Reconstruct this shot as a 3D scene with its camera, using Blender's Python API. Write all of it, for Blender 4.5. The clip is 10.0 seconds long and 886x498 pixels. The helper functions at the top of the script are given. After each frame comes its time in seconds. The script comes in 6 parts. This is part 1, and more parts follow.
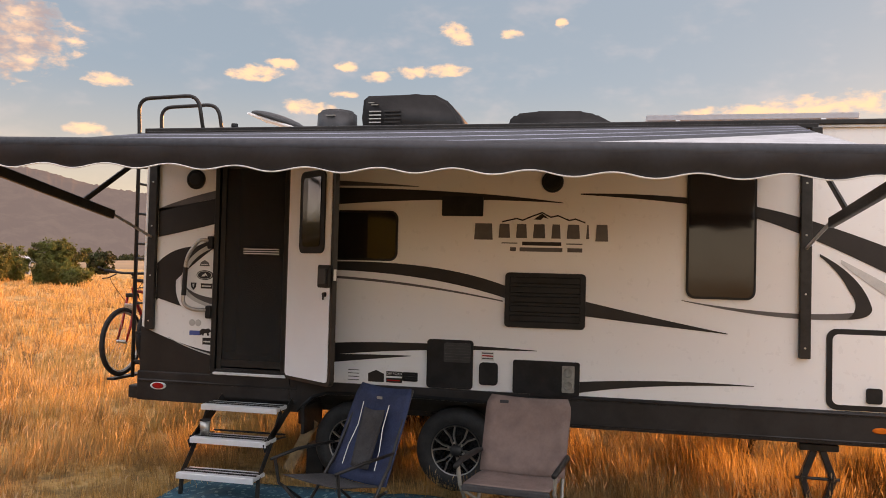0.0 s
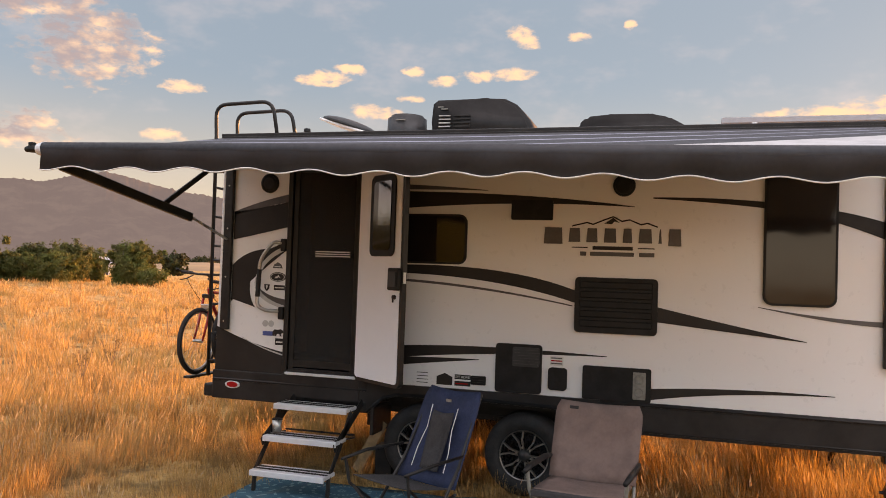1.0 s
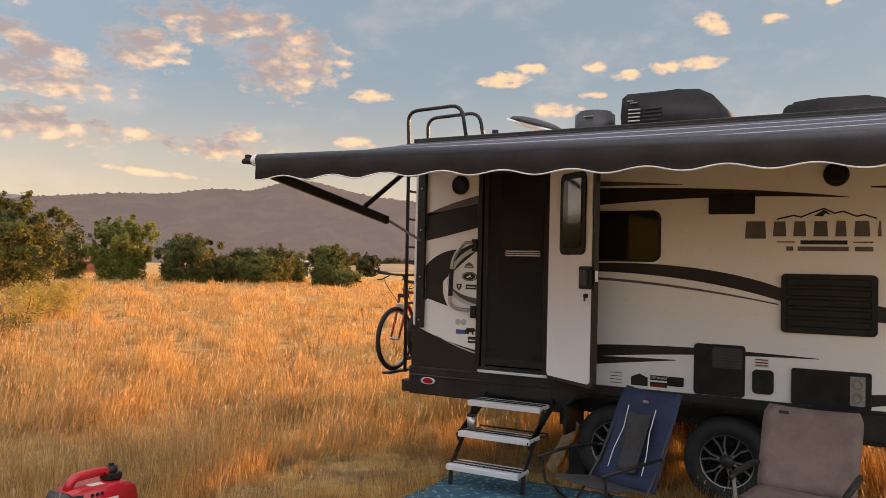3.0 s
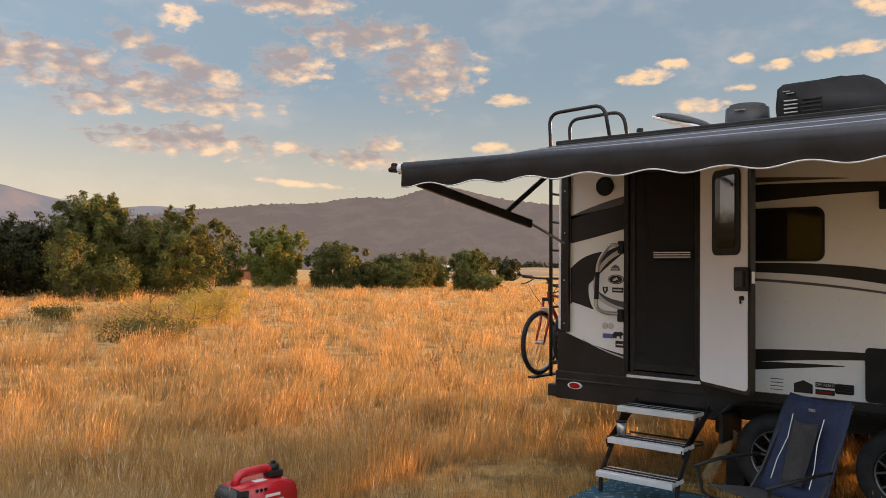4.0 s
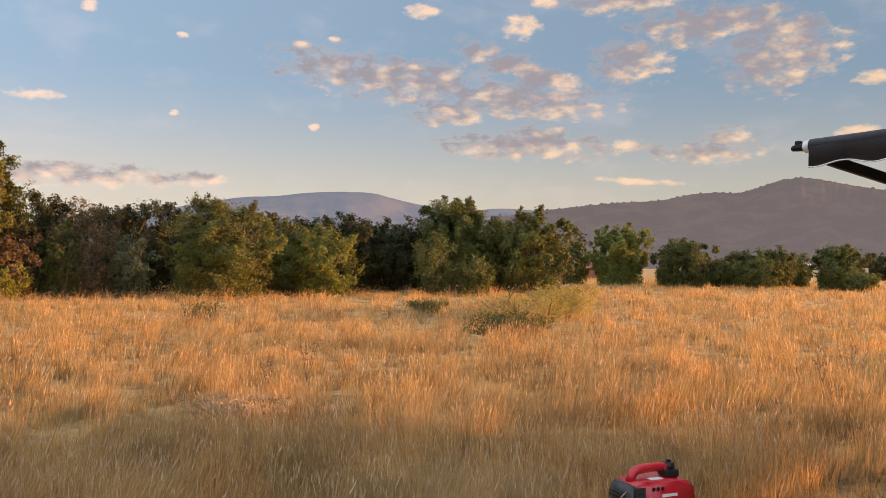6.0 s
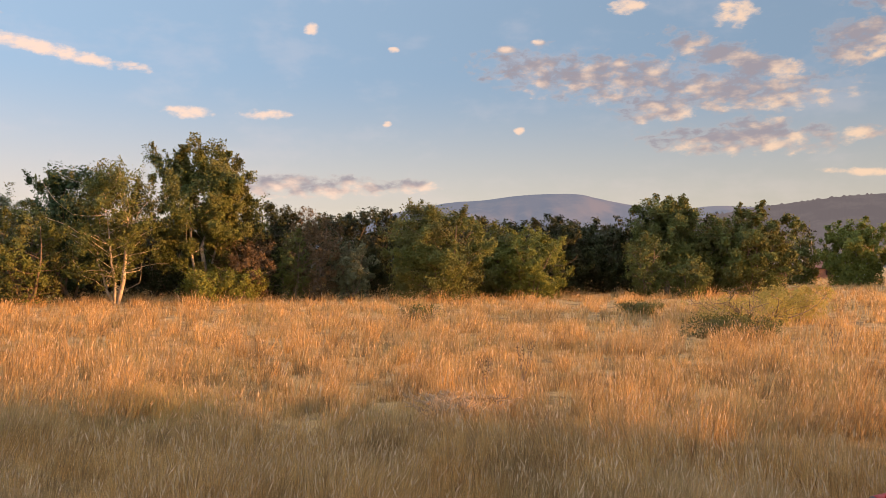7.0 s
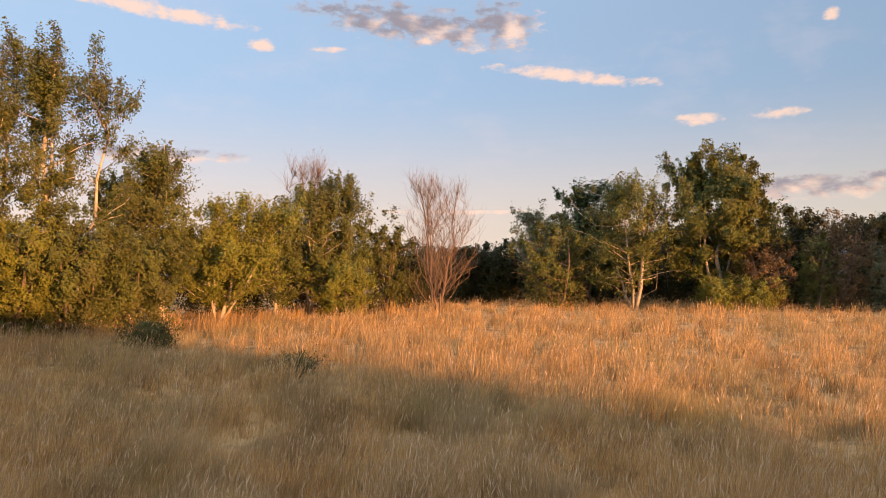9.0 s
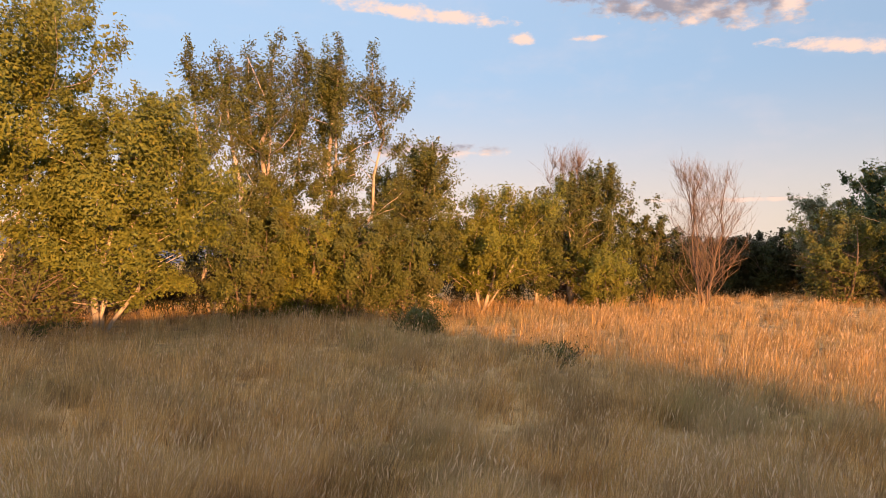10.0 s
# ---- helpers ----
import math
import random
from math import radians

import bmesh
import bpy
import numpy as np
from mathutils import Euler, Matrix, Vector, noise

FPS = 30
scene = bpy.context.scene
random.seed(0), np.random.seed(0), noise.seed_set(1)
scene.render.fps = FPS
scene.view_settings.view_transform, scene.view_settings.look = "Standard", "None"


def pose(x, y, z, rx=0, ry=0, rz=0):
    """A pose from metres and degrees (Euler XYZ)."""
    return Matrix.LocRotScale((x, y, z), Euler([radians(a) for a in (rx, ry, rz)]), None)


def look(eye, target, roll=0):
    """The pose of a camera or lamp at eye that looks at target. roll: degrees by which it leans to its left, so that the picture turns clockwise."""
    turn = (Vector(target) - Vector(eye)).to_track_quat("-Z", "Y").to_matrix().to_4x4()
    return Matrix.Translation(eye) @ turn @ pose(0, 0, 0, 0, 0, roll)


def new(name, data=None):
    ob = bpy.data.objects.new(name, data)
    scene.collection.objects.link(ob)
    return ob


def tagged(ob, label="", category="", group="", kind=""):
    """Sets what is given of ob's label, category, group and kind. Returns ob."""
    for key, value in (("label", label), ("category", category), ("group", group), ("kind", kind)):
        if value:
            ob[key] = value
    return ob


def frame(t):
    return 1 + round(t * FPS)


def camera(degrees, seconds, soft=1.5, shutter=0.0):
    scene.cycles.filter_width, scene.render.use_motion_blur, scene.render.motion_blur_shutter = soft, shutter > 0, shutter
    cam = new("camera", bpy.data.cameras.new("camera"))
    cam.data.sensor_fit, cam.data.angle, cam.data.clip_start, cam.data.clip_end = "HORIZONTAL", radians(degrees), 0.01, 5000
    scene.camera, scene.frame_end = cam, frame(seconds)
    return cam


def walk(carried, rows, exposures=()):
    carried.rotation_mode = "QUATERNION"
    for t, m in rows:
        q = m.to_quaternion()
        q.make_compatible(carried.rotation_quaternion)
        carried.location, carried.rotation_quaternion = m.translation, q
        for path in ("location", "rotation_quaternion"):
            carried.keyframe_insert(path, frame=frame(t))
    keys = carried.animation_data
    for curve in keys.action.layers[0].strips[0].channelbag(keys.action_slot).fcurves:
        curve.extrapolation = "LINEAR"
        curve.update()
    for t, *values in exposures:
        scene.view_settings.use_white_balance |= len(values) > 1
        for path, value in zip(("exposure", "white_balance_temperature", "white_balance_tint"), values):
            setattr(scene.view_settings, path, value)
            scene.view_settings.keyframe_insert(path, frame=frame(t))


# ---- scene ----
cam = camera(57.7, 10.0, soft=0.9)
PATH = [
    (0, (1.332, -6.612, 1.842), (0.91, -4.658, 1.901), 1.5),
    (0.5, (1.312, -6.621, 1.842), (0.817, -4.684, 1.904), 1.8),
    (1, (1.302, -6.628, 1.838), (0.723, -4.715, 1.902), 2.0),
    (1.5, (1.303, -6.638, 1.84), (0.64, -4.752, 1.902), 2.1),
    (2, (1.301, -6.657, 1.836), (0.543, -4.807, 1.892), 2.0),
    (3.5, (1.237, -6.665, 1.831), (0.103, -5.019, 1.881), 1.0),
    (4, (1.224, -6.679, 1.831), (-0.056, -5.143, 1.884), 0.6),
    (4.5, (1.197, -6.721, 1.825), (-0.235, -5.326, 1.879), 0.4),
    (5, (1.157, -6.783, 1.831), (-0.423, -5.558, 1.881), 0.4),
    (5.2, (1.084, -6.834, 1.828), (-0.526, -5.649, 1.876), 0.5),
    (6.3, (0.835, -6.831, 1.749), (-1.016, -6.075, 1.791), 0.34),
    (6.5, (0.828, -6.844, 1.747), (-1.053, -6.165, 1.790), 0.18),
    (7, (0.816, -6.920, 1.744), (-1.143, -6.519, 1.790), -0.14),
    (7.5, (0.774, -6.941, 1.747), (-1.223, -6.847, 1.800), -0.55),
    (8, (0.765, -6.959, 1.756), (-1.221, -7.184, 1.819), -0.66),
    (8.5, (0.789, -7.003, 1.756), (-1.143, -7.515, 1.823), -0.43),
    (9, (0.785, -7.012, 1.755), (-1.044, -7.818, 1.820), -0.04),
    (9.5, (0.779, -7.032, 1.756), (-0.893, -8.129, 1.809), 0.33),
    (10, (0.779, -7.036, 1.761), (-0.704, -8.378, 1.800), 0.41),
]
walk(cam, [(t, look(eye, target, roll)) for t, eye, target, roll in PATH], [(0, 1.62, 9500, 27), (2, 1.58, 9500, 26), (3.5, 1.40, 9000, 21), (4.5, 1.31, 8300, 18), (6.5, 1.22, 7700, 20), (8, 1.19, 7500, 22), (8.5, 1.15, 7500, 23), (10, 1.22, 7600, 23)])

# ---- world, sun and exposure ----
SUN_YAW, SUN_UP = -26.3, 5.2
to_sun = Vector((-math.sin(radians(SUN_YAW)) * math.cos(radians(SUN_UP)), math.cos(radians(SUN_YAW)) * math.cos(radians(SUN_UP)), math.sin(radians(SUN_UP))))
sun_data = bpy.data.lights.new("sun", "SUN")
sun_data.energy, sun_data.angle, sun_data.color = 5.0, radians(0.6), (1.0, 0.505, 0.20)
sun = new("sun", sun_data)
sun.matrix_world = look((0, 0, 60), Vector((0, 0, 60)) - to_sun)


class Nodes:
    """Short hand for building a node tree."""

    def __init__(self, tree, fresh=True):
        self.tree = tree
        if fresh:
            tree.nodes.clear()

    def add(self, kind):
        return self.tree.nodes.new(kind)

    def link(self, a, b):
        self.tree.links.new(a, b)

    def feed(self, socket, value):
        if isinstance(value, bpy.types.NodeSocket):
            self.link(value, socket)
        else:
            socket.default_value = value

    def calc(self, op, a, b=0.0, c=0.0, clamp=False):
        n = self.add("ShaderNodeMath")
        n.operation, n.use_clamp = op, clamp
        for i, v in enumerate((a, b, c)):
            self.feed(n.inputs[i], v)
        return n.outputs[0]

    def mix(self, fac, a, b, blend="MIX"):
        n = self.add("ShaderNodeMix")
        n.data_type, n.blend_type = "RGBA", blend
        self.feed(n.inputs[0], fac)
        for i, v in ((6, a), (7, b)):
            if not isinstance(v, bpy.types.NodeSocket):
                v = (*v[:3], 1)
            self.feed(n.inputs[i], v)
        return n.outputs[2]

    def noise(self, vector, scale, detail=3.0, rough=0.55, distort=0.0):
        n = self.add("ShaderNodeTexNoise")
        if vector is not None:
            self.link(vector, n.inputs["Vector"])
        for key, value in (("Scale", scale), ("Detail", detail), ("Roughness", rough), ("Distortion", distort)):
            n.inputs[key].default_value = value
        return n.outputs[0]

    def ramp(self, value, lo, hi, a=0.0, b=1.0, kind="SMOOTHSTEP"):
        n = self.add("ShaderNodeMapRange")
        n.interpolation_type = kind
        for i, v in enumerate((value, lo, hi, a, b)):
            self.feed(n.inputs[i], v)
        return n.outputs[0]


# cloud banks: yaw to the left of +y, elevation, half width, half height (degrees), tilt
BANKS = [
    (67.5, 13.1, 6.6, 1.25, -0.12), (58.6, 11.7, 5.0, 1.05, -0.06), (57.9, 13.6, 3.9, 0.85, -0.36), (63.4, 10.7, 2.2, 0.7, 0),
    (50.6, 14.1, 2.1, 1.25, 0.1), (45.2, 16.1, 4.3, 1.05, 0), (41.0, 13.9, 2.9, 1.8, 0.1), (57.6, 8.5, 5.0, 0.75, -0.03), (57.0, 9.2, 1.7, 0.65, 0),
    (45.7, 7.8, 2.9, 0.55, -0.05), (44.4, 8.7, 1.2, 0.6, 0), (51.0, 18.1, 3.4, 0.7, 0),
    (88.5, 5.75, 5.2, 0.6, 0), (80.9, 5.75, 1.6, 0.4, 0), (116.0, 17.4, 5.6, 1.0, -0.12), (109.4, 17.4, 2.0, 1.2, -0.1), (112.5, 4.5, 5.0, 0.14, 0), (133.8, 8.1, 4.2, 0.42, 0),
]
PUFFS = [
    (58.4, 16.6, 1.2, 0.85, 0), (56.6, 18.2, 0.9, 0.5, 0), (65.5, 17.6, 1.4, 0.45, 0), (37.6, 14.0, 1.0, 0.4, 0), (50.9, 8.4, 1.5, 0.45, 0),
    (35.2, 12.0, 1.3, 0.45, 0), (36.3, 8.7, 1.2, 0.45, 0), (25.7, 13.35, 1.6, 0.5, 0.1), (23.9, 14.1, 1.0, 0.35, 0), (19.4, 14.2, 0.8, 0.36, 0),
    (17.2, 13.55, 0.9, 0.38, 0), (13.3, 14.1, 2.5, 0.4, 0.08), (19.5, 12.3, 0.8, 0.25, 0), (21.8, 11.3, 1.7, 0.48, 0), (11.5, 16.6, 1.1, 0.65, -0.2),
    (-10.0, 10.9, 8.0, 0.85, 0.06), (4.1, 17.45, 0.38, 0.3, 0), (7.7, 16.7, 0.9, 0.3, 0), (73.9, 15.2, 0.7, 0.28, 0), (71.7, 15.6, 0.5, 0.24, 0),
]
STREAKS = [
    (104.6, 13.85, 5.2, 0.42, -0.13), (87.8, 16.45, 0.5, 0.42, 0), (82.0, 15.2, 0.4, 0.2, 0), (96.0, 10.5, 1.5, 0.38, 0), (90.9, 10.6, 1.6, 0.34, 0),
    (82.4, 10.1, 0.3, 0.24, 0), (73.0, 9.6, 0.35, 0.24, 0), (50.0, 5.95, 3.1, 0.24, -0.08), (134.0, 17.45, 6.4, 0.5, -0.1), (126.7, 15.7, 0.8, 0.55, 0), (122.0, 15.65, 1.2, 0.2, 0),
]
world = bpy.data.worlds.new("evening_sky")
scene.world = world
world.use_nodes = True
w = Nodes(world.node_tree)
sky = w.add("ShaderNodeTexSky")
sky.sky_type, sky.sun_disc, sky.sun_elevation, sky.sun_rotation = "NISHITA", False, radians(SUN_UP), radians(-SUN_YAW)
sky.altitude, sky.air_density, sky.dust_density, sky.ozone_density = 900, 1.0, 0.7, 1.6
coord = w.add("ShaderNodeTexCoord").outputs["Generated"]
xyz = w.add("ShaderNodeSeparateXYZ")
w.link(coord, xyz.inputs[0])
yaw = w.calc("MULTIPLY", w.calc("ARCTAN2", w.calc("MULTIPLY", xyz.outputs[0], -1.0), xyz.outputs[1]), 57.2958)
lift = w.calc("MULTIPLY", w.calc("ARCSINE", xyz.outputs[2]), 57.2958)
field = small = sunny = None


def bank(a, e, half_w, half_h, tilt, step=0.0):
    """Thickness of one cloud, or what it is one step towards the low sun."""
    dx = w.calc("SUBTRACT", yaw, a + step)
    dy = w.calc("MULTIPLY_ADD", dx, tilt, w.calc("SUBTRACT", lift, e + step * 0.35))
    qx = w.calc("MULTIPLY", dx, 1 / half_w)
    qy = w.calc("MULTIPLY", dy, 1 / half_h)
    d = w.calc("MULTIPLY_ADD", qx, qx, w.calc("MULTIPLY", qy, qy))
    return w.calc("SUBTRACT", 1.0, w.calc("MULTIPLY", d, 0.5))


for i, (a, e, half_w, half_h, tilt) in enumerate(BANKS + PUFFS + STREAKS):
    grow = 1.18 if i < len(BANKS) else 0.95
    shape = (a, e, half_w * grow, half_h * grow, tilt)
    m = bank(*shape)
    field = m if field is None else w.calc("MAXIMUM", field, m)
    if i < len(BANKS):
        m = bank(*shape, 0.9)
        sunny = m if sunny is None else w.calc("MAXIMUM", sunny, m)
    else:
        small = m if small is None else w.calc("MAXIMUM", small, m)
flat = w.add("ShaderNodeCombineXYZ")
w.link(yaw, flat.inputs[0])
w.link(w.calc("MULTIPLY", lift, 1.9), flat.inputs[1])
shifted = w.add("ShaderNodeVectorMath")
shifted.operation = "ADD"
w.link(flat.outputs[0], shifted.inputs[0])
shifted.inputs[1].default_value = (-1.0, -0.55, 0)
puff = w.noise(flat.outputs[0], 0.62, 9, 0.60, 0.25)
soft = w.noise(flat.outputs[0], 0.42, 4, 0.5)
soft_sunward = w.noise(shifted.outputs[0], 0.42, 4, 0.5)
billow = w.noise(flat.outputs[0], 1.05, 6, 0.55)
thick = w.calc("ADD", field, w.calc("MULTIPLY_ADD", puff, 2.5, -1.56))
thick = w.calc("MULTIPLY_ADD", billow, 1.5, w.calc("SUBTRACT", thick, 0.75))
cover = w.ramp(thick, -0.16, 0.80)
# the low sun gilds the sides that face it; the thick middles stay mauve
fall = w.calc("MULTIPLY_ADD", w.calc("SUBTRACT", soft, soft_sunward), 1.7, w.calc("MULTIPLY", w.calc("SUBTRACT", field, sunny), 0.9))
fall = w.calc("MULTIPLY_ADD", billow, 0.5, w.calc("SUBTRACT", fall, 0.25))
lit = w.ramp(fall, -0.16, 0.66)
edge = w.ramp(thick, 0.05, 0.45, 0.36, 0.0)
thin = w.ramp(small, -0.2, 0.8, 0.0, 0.56)
glow = w.calc("MAXIMUM", w.calc("MAXIMUM", lit, edge), w.calc("MULTIPLY", thin, w.ramp(billow, 0.25, 0.6, 0.55, 1.0)))
toward = w.ramp(yaw, 20.0, 110.0)
bright = w.mix(toward, (0.37, 0.295, 0.215), (0.42, 0.345, 0.30))
cloud = w.mix(glow, (0.140, 0.143, 0.172), bright)
# clear evening sky under a thin even veil of high haze, paler and warmer towards the horizon
SKY = 0.06
lit_sky = w.mix(1.0, sky.outputs[0], (SKY, SKY, SKY), "MULTIPLY")
low = w.ramp(lift, 2.0, 14.0, 1.0, 0.0)
haze = w.mix(low, (0.096, 0.166, 0.250), w.mix(w.ramp(yaw, 60.0, 130.0), (0.245, 0.248, 0.228), (0.205, 0.190, 0.185)))
# the haze brightens smoothly away from the low sun; out of view, above and behind, it is raised as fill light
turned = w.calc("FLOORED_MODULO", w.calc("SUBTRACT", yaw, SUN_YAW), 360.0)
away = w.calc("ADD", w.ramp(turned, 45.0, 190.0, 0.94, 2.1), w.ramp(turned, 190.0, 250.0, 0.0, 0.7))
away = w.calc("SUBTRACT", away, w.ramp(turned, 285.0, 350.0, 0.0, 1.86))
overhead_fill = w.ramp(lift, 17.0, 50.0, 1.0, 2.45)
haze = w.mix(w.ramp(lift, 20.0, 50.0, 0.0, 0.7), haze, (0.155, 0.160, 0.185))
gain = w.calc("MULTIPLY", away, overhead_fill)
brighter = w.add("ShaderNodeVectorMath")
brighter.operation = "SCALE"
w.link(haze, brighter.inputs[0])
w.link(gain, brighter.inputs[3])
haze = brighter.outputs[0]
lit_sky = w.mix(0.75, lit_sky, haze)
veil = w.noise(flat.outputs[0], 0.16, 4, 0.6)
lit_sky = w.mix(w.ramp(veil, 0.48, 0.75, 0.0, 0.14), lit_sky, (0.36, 0.34, 0.36))
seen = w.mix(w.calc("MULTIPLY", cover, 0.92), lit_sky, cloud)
back = w.add("ShaderNodeBackground")
w.link(seen, back.inputs[0])
w.link(back.outputs[0], w.add("ShaderNodeOutputWorld").inputs[0])


# ---- materials ----
def material(name, colour, rough=0.6, metal=0.0, vary=0.15, scale=6.0, bump=0.0, bump_scale=60.0, second=None, coat=0.0, random_tint=0.0, specular=0.5):
    m = bpy.data.materials.new(name)
    m.use_nodes = True
    n = Nodes(m.node_tree)
    shader = n.add("ShaderNodeBsdfPrincipled")
    place = n.add("ShaderNodeTexCoord").outputs["Object"]
    large = n.noise(place, scale, 5, 0.6)
    fine = n.noise(place, scale * 9, 3, 0.6)
    other = second or tuple(c * (1 - 2.2 * vary) for c in colour)
    mixed = n.mix(n.ramp(large, 0.35, 0.7), colour, other)
    mixed = n.mix(n.calc("MULTIPLY", n.ramp(fine, 0.4, 0.75), vary), mixed, tuple(c * 0.55 for c in colour))
    if random_tint:
        r = n.add("ShaderNodeObjectInfo").outputs["Random"]
        mixed = n.mix(n.calc("MULTIPLY", r, random_tint), mixed, tuple(c * 0.5 for c in colour))
    n.link(mixed, shader.inputs["Base Color"])
    n.feed(shader.inputs["Roughness"], n.ramp(fine, 0.2, 0.8, max(0.03, rough - min(0.08, vary * 2)), min(1, rough + min(0.1, vary * 2))))
    shader.inputs["Metallic"].default_value = metal
    shader.inputs["Coat Weight"].default_value = coat
    shader.inputs["Specular IOR Level"].default_value = specular
    if bump:
        b = n.add("ShaderNodeBump")
        b.inputs["Strength"].default_value = bump
        b.inputs["Distance"].default_value = 0.01
        n.link(n.noise(place, bump_scale, 4, 0.6), b.inputs["Height"])
        n.link(b.outputs[0], shader.inputs["Normal"])
    n.link(shader.outputs[0], n.add("ShaderNodeOutputMaterial").inputs[0])
    return m


def leafy(name, colours, through_light=0.4, patch_scale=0.35, patch=None, rough=0.6, patch_range=(0.42, 0.62), tuft=None):
    """Thin leaves or blades: reflect and let light through, varied leaf by leaf and patch by patch."""
    m = bpy.data.materials.new(name)
    m.use_nodes = True
    n = Nodes(m.node_tree)
    r = n.add("ShaderNodeNewGeometry").outputs["Random Per Island"]
    ramp = n.add("ShaderNodeValToRGB")
    ramp.color_ramp.elements[0].color = (*colours[0], 1)
    ramp.color_ramp.elements[-1].color = (*colours[-1], 1)
    for i, c in enumerate(colours[1:-1]):
        ramp.color_ramp.elements.new((i + 1) / (len(colours) - 1)).color = (*c, 1)
    n.link(r, ramp.inputs[0])
    colour = ramp.outputs[0]
    place = n.add("ShaderNodeTexCoord").outputs["Object"]
    if patch:
        colour = n.mix(n.ramp(n.noise(place, patch_scale, 4, 0.6), patch_range[0], patch_range[1], 0.0, 0.75), colour, patch)
    if tuft:
        colour = n.mix(n.ramp(n.noise(place, tuft[0], 4, 0.65), 0.43, 0.63, 0.0, tuft[2]), colour, tuft[1])
        colour = n.mix(n.ramp(n.noise(place, tuft[0] * 4, 3, 0.6), 0.50, 0.64, 0.0, 0.50), colour, tuft[1])
        colour = n.mix(n.ramp(n.noise(place, tuft[0] * 0.5, 3, 0.6), 0.52, 0.68, 0.0, 0.40), colour, (0.66, 0.49, 0.26))
    front = n.add("ShaderNodeBsdfPrincipled")
    n.link(colour, front.inputs["Base Color"])
    front.inputs["Roughness"].default_value = rough
    front.inputs["Specular IOR Level"].default_value = 0.15
    behind = n.add("ShaderNodeBsdfTranslucent")
    n.link(colour, behind.inputs[0])
    both = n.add("ShaderNodeMixShader")
    both.inputs[0].default_value = through_light
    n.link(front.outputs[0], both.inputs[1])
    n.link(behind.outputs[0], both.inputs[2])
    n.link(both.outputs[0], n.add("ShaderNodeOutputMaterial").inputs[0])
    return m


WHITE = material("white_gelcoat", (0.84, 0.83, 0.82), 0.28, vary=0.005, scale=1.5, coat=0.2)
DOOR_WHITE = material("white_door_skin", (0.92, 0.92, 0.93), 0.35, vary=0.012, scale=2)
GRAPHIC = material("dark_brown_graphic", (0.035, 0.030, 0.028), 0.35, vary=0.15, scale=2, specular=0.22)
GRAPHIC_GREY = material("grey_graphic", (0.11, 0.10, 0.10), 0.35, vary=0.2, scale=3)
SILVER_LINE = material("silver_graphic", (0.55, 0.54, 0.52), 0.3, vary=0.08)
SKIRT = material("black_aluminium_skirt", (0.035, 0.031, 0.030), 0.4, vary=0.2, scale=3, bump=0.05, specular=0.22)
BLACK_PLASTIC = material("black_plastic", (0.020, 0.019, 0.019), 0.42, vary=0.2, scale=8, bump=0.04, specular=0.22)
GREY_PLASTIC = material("dark_grey_plastic", (0.036, 0.038, 0.041), 0.45, vary=0.2, scale=8, bump=0.04)
BLACK_METAL = material("black_powder_coat", (0.030, 0.028, 0.027), 0.38, metal=0.0, vary=0.2, scale=10, coat=0.1, specular=0.22)
ALUMINIUM = material("brushed_aluminium", (0.78, 0.79, 0.81), 0.38, metal=0.25, vary=0.03, scale=20)
PANEL_FRAME = material("dull_anodised_frame", (0.40, 0.39, 0.41), 0.45, metal=0.2, vary=0.05, scale=20)
PLATE = material("dull_metal_plate", (0.30, 0.29, 0.26), 0.5, metal=0.3, vary=0.1, scale=30)
STEEL = material("steel_tube", (0.55, 0.53, 0.50), 0.32, metal=0.9, vary=0.1, scale=20)
RUBBER = material("tyre_rubber", (0.022, 0.021, 0.021), 0.75, vary=0.25, scale=14, bump=0.15)
RIM_BLACK = material("black_alloy", (0.02, 0.02, 0.022), 0.25, metal=0.3, vary=0.1, coat=0.4)
RIM_CUT = material("machined_alloy", (0.26, 0.25, 0.24), 0.35, metal=0.9, vary=0.05)
AWNING = material("charcoal_awning_vinyl", (0.028, 0.029, 0.036), 0.55, vary=0.12, scale=3, bump=0.04, bump_scale=25)
AWNING_LINE = material("grey_violet_awning_stripe", (0.33, 0.33, 0.42), 0.55, vary=0.1)
AWNING_PALE = material("pale_awning_stripe", (0.58, 0.57, 0.58), 0.55, vary=0.1)
PIPING = material("white_piping", (0.75, 0.73, 0.70), 0.5, vary=0.05)
ROOFING = material("white_roof_membrane", (0.6, 0.59, 0.57), 0.6, vary=0.15, scale=2)
BLUE_CLOTH = material("navy_polyester", (0.020, 0.034, 0.085), 0.8, vary=0.15, scale=9, bump=0.25, bump_scale=300)
GREY_CLOTH = material("dark_grey_mesh_cloth", (0.045, 0.043, 0.045), 0.85, vary=0.15, scale=9, bump=0.25, bump_scale=300)
MAUVE_CLOTH = material("taupe_polyester", (0.215, 0.145, 0.125), 0.85, vary=0.12, scale=7, bump=0.25, bump_scale=300)
RED_PLASTIC = material("red_generator_plastic", (0.52, 0.012, 0.020), 0.35, vary=0.08, scale=6, coat=0.15)
RED_LENS = material("red_lens", (0.45, 0.01, 0.012), 0.15, vary=0.05)
AMBER_LENS = material("amber_lens", (0.75, 0.16, 0.02), 0.15, vary=0.05)
CREAM_STICKER = material("cream_sticker", (0.72, 0.70, 0.66), 0.4, vary=0.05)
BLUE_STICKER = material("blue_sticker", (0.06, 0.10, 0.32), 0.4, vary=0.05)
RED_PAINT = material("red_bicycle_paint", (0.40, 0.02, 0.02), 0.3, vary=0.08, coat=0.3)
